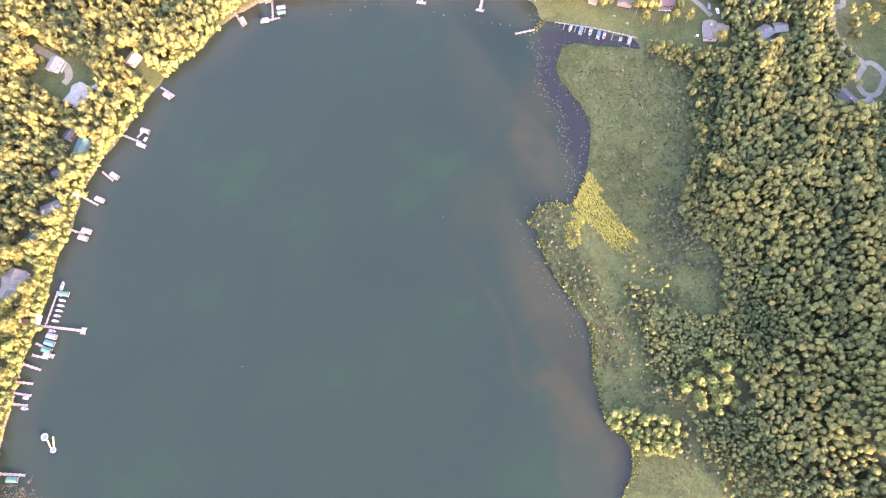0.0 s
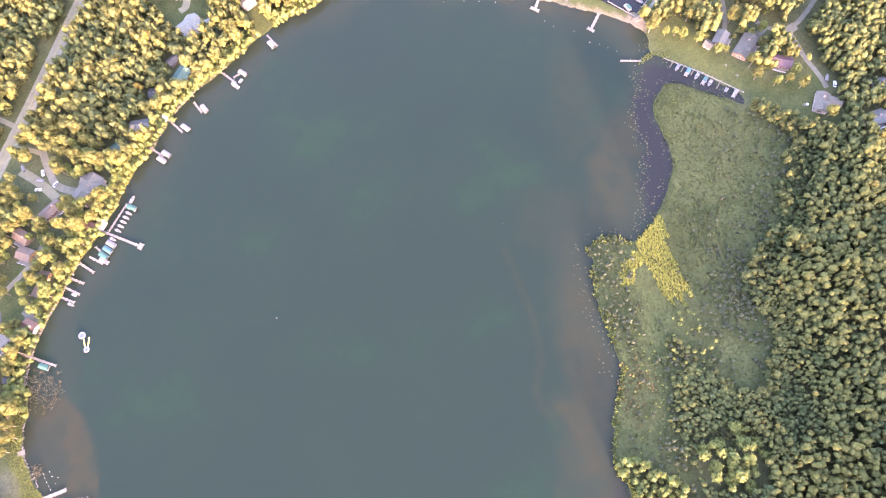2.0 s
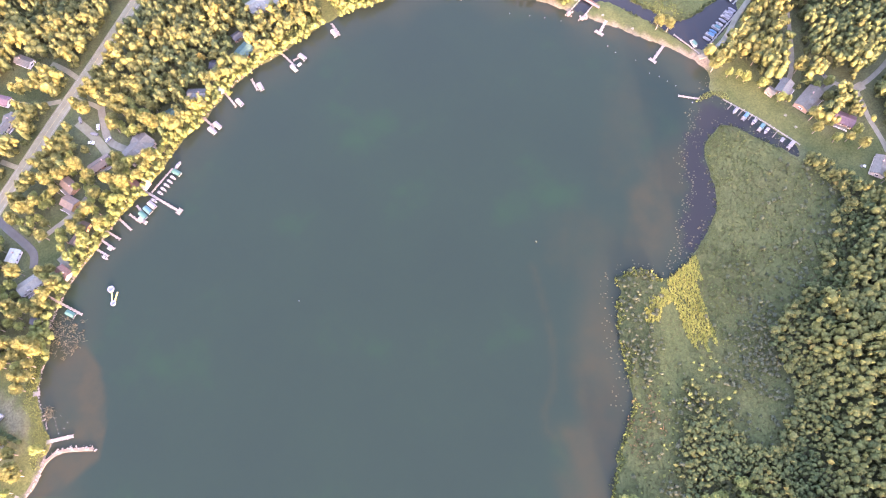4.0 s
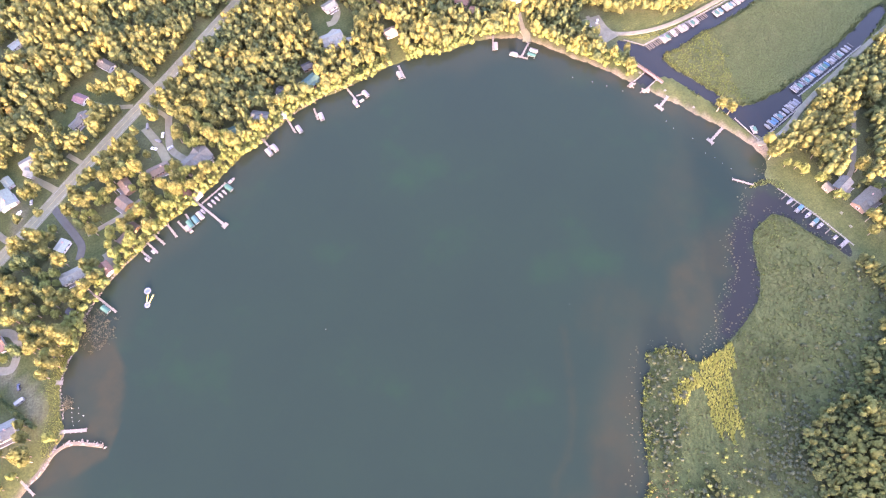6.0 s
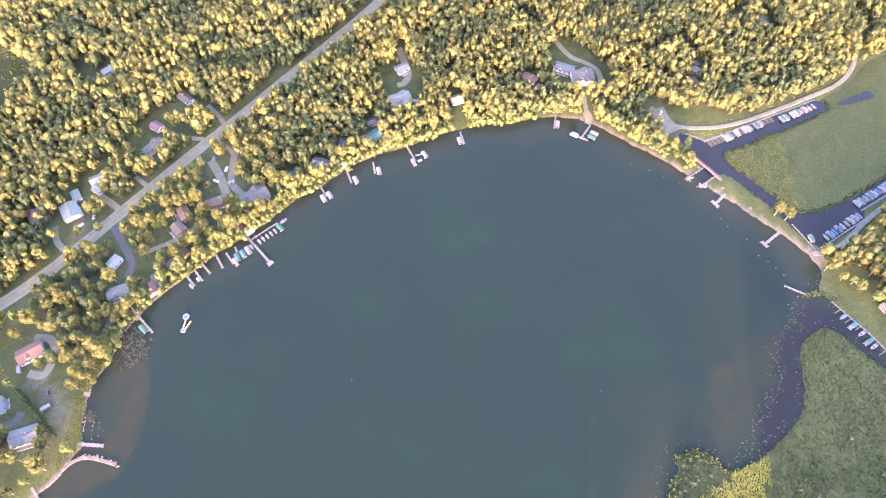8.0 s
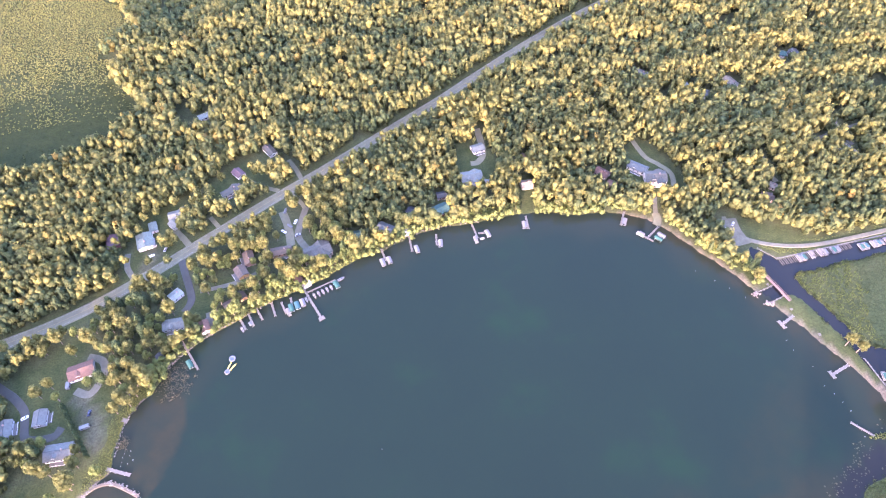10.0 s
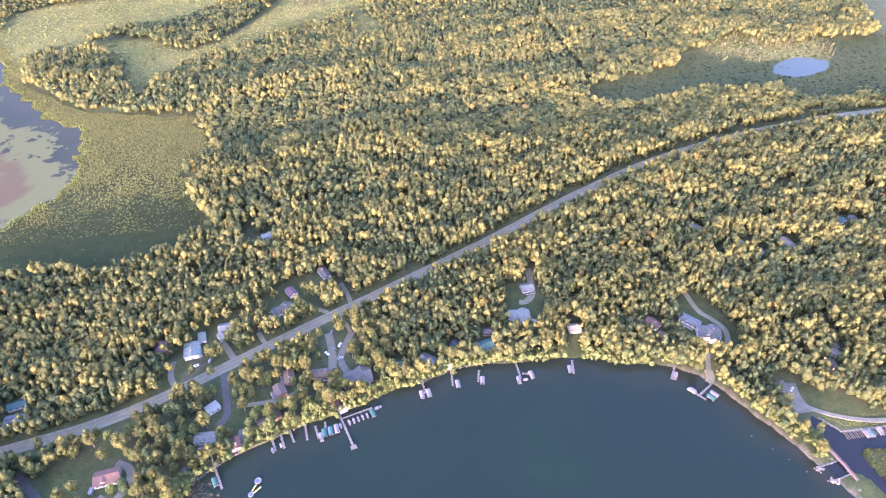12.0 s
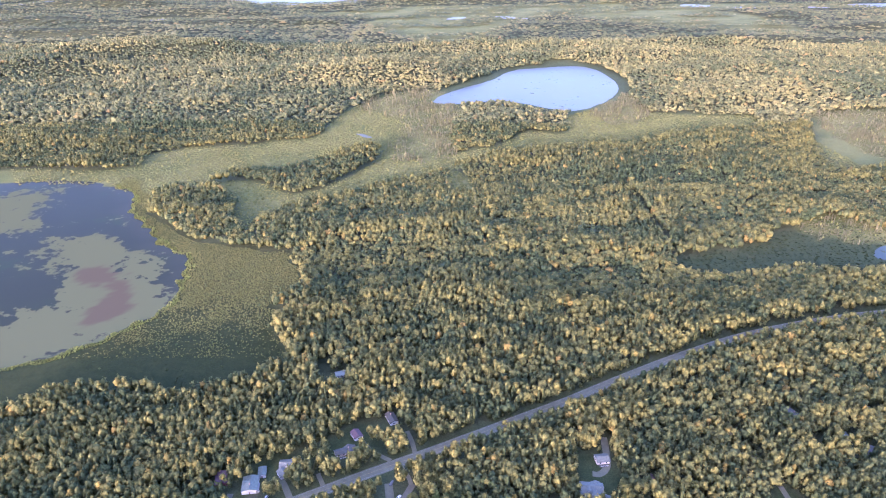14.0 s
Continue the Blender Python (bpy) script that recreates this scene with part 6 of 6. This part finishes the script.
def trampoline(x, y, radius):
    ob = thing("water_trampoline", "floating trampoline with a white and navy ring", "water trampoline", "water toys", spot(x, y))
    part("white_ring", ring(radius, 0.5, keep=0), HULL, ob)
    part("navy_ring", ring(radius, 0.49, keep=1), VINYL_NAVY, ob, "navy panels of the ring")
    bm = bmesh.new()
    bmesh.ops.create_cone(bm, cap_ends=True, segments=20, radius1=radius * 0.82, radius2=radius * 0.82, depth=0.06, matrix=Matrix.Translation((0, 0, 0.5)))
    part("jumping_mat", bm, VINYL_NAVY, ob)


trampoline(-70.2, 193.2, 1.85)
trampoline(-73.2, 186.0, 1.4)
for a, b, label in (((-70.9, 191.0), (-72.8, 187.8), "yellow inflatable log between two trampolines"), ((-71.9, 186.6), (-68.6, 189.4), "yellow inflatable log tied to a trampoline")):
    log = thing("inflatable_log", label, "water toy", "water toys")
    a, b = (a[0] * PLAN, a[1] * PLAN), (b[0] * PLAN, b[1] * PLAN)
    bm = tubes(((*a, 0.3), (*b, 0.3), 0.38), n=10)
    part("log_body", bm, VINYL_YELLOW, log)
    part("end_band", tubes(((b[0], b[1], 0.3), (b[0] + (b[0] - a[0]) * 0.06, b[1] + (b[1] - a[1]) * 0.06, 0.3), 0.40), n=10), HULL, log)
buoy = None
for x, y in ((197, 169), (202, 162), (207, 154), (213, 124), (213, 118), (217, 107), (216, 96), (218, 91), (-4, 124), (102, 68), (219, 86), (220, 81), (190, 178), (218, 68)):
    if buoy is None:
        buoy = thing("buoy", "white swim-area buoy floating on the lake", "buoy", "swim buoys", spot(x, y))
        bm = bmesh.new()
        bmesh.ops.create_uvsphere(bm, u_segments=10, v_segments=6, radius=0.3)
        part("float", bm, HULL, buoy)
        part("neck", tubes(((0, 0, 0.4), (0, 0, 0.75), 0.1), n=6), VINYL_NAVY, buoy)
    else:
        copy_thing(buoy, spot(x, y))


def footbridge():
    ob = thing("footbridge", "red-stained timber footbridge over the canal mouth", "bridge", m=spot(225.4, 163.6, 0.65, -80))
    part("deck", boxes(*[((k * 0.43, -0.95, 0.5 * math.sin(math.pi * k / 56) - 0.06), (k * 0.43 + 0.40, 0.95, 0.5 * math.sin(math.pi * k / 56) + 0.03)) for k in range(56)]), RED_WOOD, ob)
    for s in (-0.98, 0.98):
        rail = part("railing", boxes(*[((k * 2.66, s - 0.05, 0.5 * math.sin(math.pi * k / 9) - 0.05), (k * 2.66 + 0.1, s + 0.05, 0.5 * math.sin(math.pi * k / 9) + 1.0)) for k in range(10)]), RED_WOOD, ob)
        for k in range(9):
            h = 0.5 * math.sin(math.pi * (k + 0.5) / 9)
            part("handrail", boxes(((k * 2.66, s - 0.06, h + 0.95), (k * 2.66 + 2.66, s + 0.06, h + 1.08))), RED_WOOD, rail)
    for k in (7.0, 16.5):
        part("pier", boxes(((k, -0.8, -2.2), (k + 0.3, -0.6, 0.3)), ((k, 0.6, -2.2), (k + 0.3, 0.8, 0.3))), DOCK_WOOD, ob)


footbridge()
dock(214.5, 155.0, 227.0, 157.2, 0.7, 0.7, "timber wing wall of the canal mouth", "wing_wall")
dock(217.5, 146.8, 227.5, 149.0, 0.7, 0.7, "timber wing wall of the canal mouth", "wing_wall")

ROCK = plain("pale_fieldstone", (0.118, 0.108, 0.094), 0.9, vary=0.25, scale=1.2, relief=0.05)


def rocks(name, label, line, wide, count, size, seed):
    rng = np.random.RandomState(seed)
    line = curve(line, False, 8)
    i = rng.randint(0, len(line), count)
    p = line[i] + rng.normal(0, wide, (count, 2))
    s = size * (0.5 + rng.rand(count))
    v = ICO_V[None] * (0.7 + 0.5 * rng.rand(count, len(ICO_V), 1)) * np.stack([s, s, s * 0.7], 1)[:, None] + np.column_stack([p, np.full(count, 0.25)])[:, None]
    f = ICO_F[None] + (np.arange(count) * len(ICO_V))[:, None, None]
    tagged(mesh_from(name, v.reshape(-1, 3), f.reshape(-1, 3), ROCK), label, "rocks", kind="stuff")


SAND = plain("beach_sand", (0.078, 0.066, 0.048), 0.95, vary=0.15, scale=0.6)
ribbon("sand_spit", curve(((-150, 135.5), (-143, 138.6), (-136, 142), (-129, 141.6), (-122, 136.8), (-116.5, 132.2)), False, 6), 1.7, SAND, 0.38, "narrow hook of pale sand at the cove", "beach")
rocks("rock_jetty", "low jetty of fieldstones on a sand hook", ((-131, 142.6), (-126, 140.6), (-120, 135.8), (-116, 131.6)), 0.6, 80, 0.34, 81)
rocks("rock_heap", "pale riprap at the canal mouth", ((213, 153.5), (216, 156)), 0.7, 30, 0.5, 82)
rocks("rock_heap", "pale riprap at the canal mouth", ((216, 147.5), (219, 146)), 0.7, 30, 0.5, 83)
rocks("shore_stones", "line of pale stones along the shore", ((-103, 197), (-94, 204), (-81, 211.5), (-67, 216.5), (-46, 224)), 0.4, 170, 0.3, 84)
rocks("shore_stones", "line of pale stones along the shore", ((-128, 155), (-125, 168), (-121.5, 175), (-115, 182)), 0.3, 90, 0.28, 85)
rocks("shore_stones", "line of pale stones along the shore", ((20, 242.5), (41, 249.5), (59, 250.5), (81, 248.5)), 0.5, 110, 0.32, 86)
rocks("shore_stones", "line of pale stones along the beach spit", ((-152, 134.5), (-143, 138), (-136, 143.5)), 0.4, 60, 0.4, 87)

# ---------------------------------------------------------------- vehicles
CAR_PAINT = {"white": plain("white_car_paint", (0.68, 0.68, 0.68), 0.25, vary=0.04), "silver": plain("silver_car_paint", (0.38, 0.39, 0.41), 0.3, 0.4, vary=0.05), "dark": plain("dark_car_paint", (0.035, 0.04, 0.06), 0.25, vary=0.1), "red": plain("red_car_paint", (0.30, 0.04, 0.03), 0.3, vary=0.08)}


def car(colour, pickup=False):
    what = "pickup truck" if pickup else "car"
    ob = thing("pickup_truck" if pickup else "car", f"{colour} {what} parked in a yard", what, "parked vehicles")
    w = 0.92
    body = [[(x, -w * k, 0.35), (x, -w * k, h), (x, w * k, h), (x, w * k, 0.35)] for x, h, k in ((-2.3, 0.85, 0.9), (-1.9, 0.98, 1.0), (1.0, 0.98, 1.0), (2.0, 0.85, 0.96), (2.3, 0.65, 0.85))]
    part("body", loft(body), CAR_PAINT[colour], ob)
    x0, x1 = (-0.4, 1.1) if pickup else (-1.7, 1.0)
    part("cabin", loft([[(x, -0.82 * k, 0.97), (x, -0.7 * k, h), (x, 0.7 * k, h), (x, 0.82 * k, 0.97)] for x, h, k in ((x0 - 0.1, 1.0, 1.0), (x0 + 0.3, 1.5, 0.95), (x1 - 0.5, 1.52, 0.95), (x1, 1.0, 1.0))]), GLASS, ob)
    part("roof_panel", boxes(((x0 + 0.3, -0.66, 1.5), (x1 - 0.5, 0.66, 1.56)), bevel=0.02), CAR_PAINT[colour], ob)
    for x in (-1.4, 1.45):
        for y in (-0.86, 0.86):
            wheel = part("wheel", tubes(((x, y - 0.1, 0.33), (x, y + 0.1, 0.33), 0.33), n=12), DARK, ob)
            part("rim", tubes(((x, y - 0.12, 0.33), (x, y + 0.12, 0.33), 0.18), n=8), ALUMINIUM, wheel)
    for y in (-0.6, 0.6):
        part("headlight", boxes(((2.2, y - 0.18, 0.6), (2.31, y + 0.18, 0.74)), bevel=0.02), HULL, ob)
    return ob


parked = {}
for x, y, turn, colour, kind in ((-26, 279, 60, "white", 0), (-34, 273, 130, "white", 1), (-59, 252, 30, "dark", 0), (-52, 243, 20, "dark", 0), (-58, 239, 110, "dark", 1), (-57, 231, 100, "white", 0), (346, 275, 120, "dark", 0), (342, 267, 120, "white", 0),
                                 (255, 242, 100, "white", 0), (258, 235, 80, "silver", 0), (-141, 181, 80, "dark", 0), (-112, 276, 20, "white", 1), (-104, 279, 70, "silver", 0), (228, 203, 40, "silver", 0), (222, 200, 60, "white", 1), (250, 80, 20, "dark", 1),
                                 (269, -20, 30, "white", 0), (262, 46, 70, "silver", 1), (280, 33, 100, "dark", 0), (-172, 187, 20, "white", 0), (-26, 268, 10, "silver", 0)):
    key = (colour, kind)
    if key in parked:
        copy_thing(parked[key], spot(x, y, 0.83, turn))
    else:
        parked[key] = car(colour, bool(kind))
        parked[key].matrix_basis = spot(x, y, 0.83, turn)


def camper(x, y, turn, long=7.0):
    ob = thing("camper_trailer", "white camper trailer parked on the grass", "camper", "campers", spot(x, y, 0.6, turn))
    part("body", boxes(((-long / 2, -1.2, 0.5), (long / 2, 1.2, 2.9)), bevel=0.22), HULL, ob)
    for px in (-long * 0.25, long * 0.2):
        part("window", boxes(((px - 0.5, -1.23, 1.5), (px + 0.5, 1.23, 2.2))), GLASS, ob)
    part("door", boxes(((long * 0.34, 1.15, 0.6), (long * 0.34 + 0.7, 1.24, 2.4)), bevel=0.02), WHITE, ob)
    part("hitch", boxes(((long / 2, -0.1, 0.4), (long / 2 + 1.2, 0.1, 0.55))), DARK, ob)
    for y2 in (-1.05, 1.05):
        part("wheel", tubes(((0, y2 - 0.12, 0.33), (0, y2 + 0.12, 0.33), 0.34), n=12), DARK, ob)


camper(-110.5, 285.5, -82, 8.5)
camper(-142.5, 173.5, 10, 6.0)
camper(-152.5, 199.5, 88, 5.0)
camper(254, 81.0, 10, 9.0)
camper(257, 77.0, 14, 6.5)
camper(-206, 266, 30, 5.0)
for x, y, turn in ((-30, 276.5, 125), (-31, 290, 70), (270, -15, 20), (267, -24, 10), (256, 247, 130)):
    place("covered white", x, y, turn, 1.0)


def garden_table(x, y):
    ob = thing("garden_table", "round white garden table on the lawn", "table", m=spot(x, y, 0.6))
    bm = bmesh.new()
    bmesh.ops.create_cone(bm, cap_ends=True, segments=20, radius1=0.85, radius2=0.85, depth=0.05, matrix=Matrix.Translation((0, 0, 0.72)))
    part("tabletop", bm, WHITE, ob)
    for k in range(4):
        part("leg", tubes(((0.2 * math.cos(k * 1.571), 0.2 * math.sin(k * 1.571), 0.7), (0.5 * math.cos(k * 1.571), 0.5 * math.sin(k * 1.571), 0), 0.03), n=6), ALUMINIUM, ob)


garden_table(250, -15)


def picnic_table(x, y, turn):
    ob = thing("picnic_table", "weathered wooden picnic table on the grass", "picnic table", "picnic tables", spot(x, y, 0.6, turn))
    part("tabletop", boxes(*[((-0.95, -0.38 + k * 0.16, 0.72), (0.95, -0.24 + k * 0.16, 0.77)) for k in range(5)]), DOCK_WOOD, ob)
    for s in (-0.75, 0.75):
        part("bench", boxes(((-0.95, s - 0.14, 0.42), (0.95, s + 0.14, 0.46))), DOCK_WOOD, ob)
    for s in (-0.65, 0.65):
        part("trestle", boxes(((s - 0.05, -0.75, 0.36), (s + 0.05, 0.75, 0.42)), ((s - 0.05, -0.5, 0.0), (s + 0.05, -0.4, 0.72)), ((s - 0.05, 0.4, 0.0), (s + 0.05, 0.5, 0.72))), DOCK_WOOD, ob)


for x, y, turn in ((226, 140, 20), (231, 122, 70), (223, 158, 40), (246, 30, 10), (244, 22, 80), (-82, 222, 30), (-66, 222, 10), (249, -14, 0), (219, 176, 50)):
    picnic_table(x, y, turn)
first_post = None
for x, y in ((-125, 149), (-124.6, 151), (-124.2, 153), (-123.6, 155), (-122.9, 157), (-120.4, 155.4), (-122, 149.3), (-119.4, 150.6), (-121, 153)):
    if first_post is None:
        first_post = thing("mooring_post", "short pale mooring post standing in the cove", "post", "mooring posts", spot(x, y))
        part("pole", tubes(((0, 0, -1.2), (0, 0, 0.7), 0.1), n=8), HULL, first_post)
        part("cap", tubes(((0, 0, 0.7), (0, 0, 0.82), 0.13), n=8), WHITE, first_post)
    else:
        copy_thing(first_post, spot(x, y))
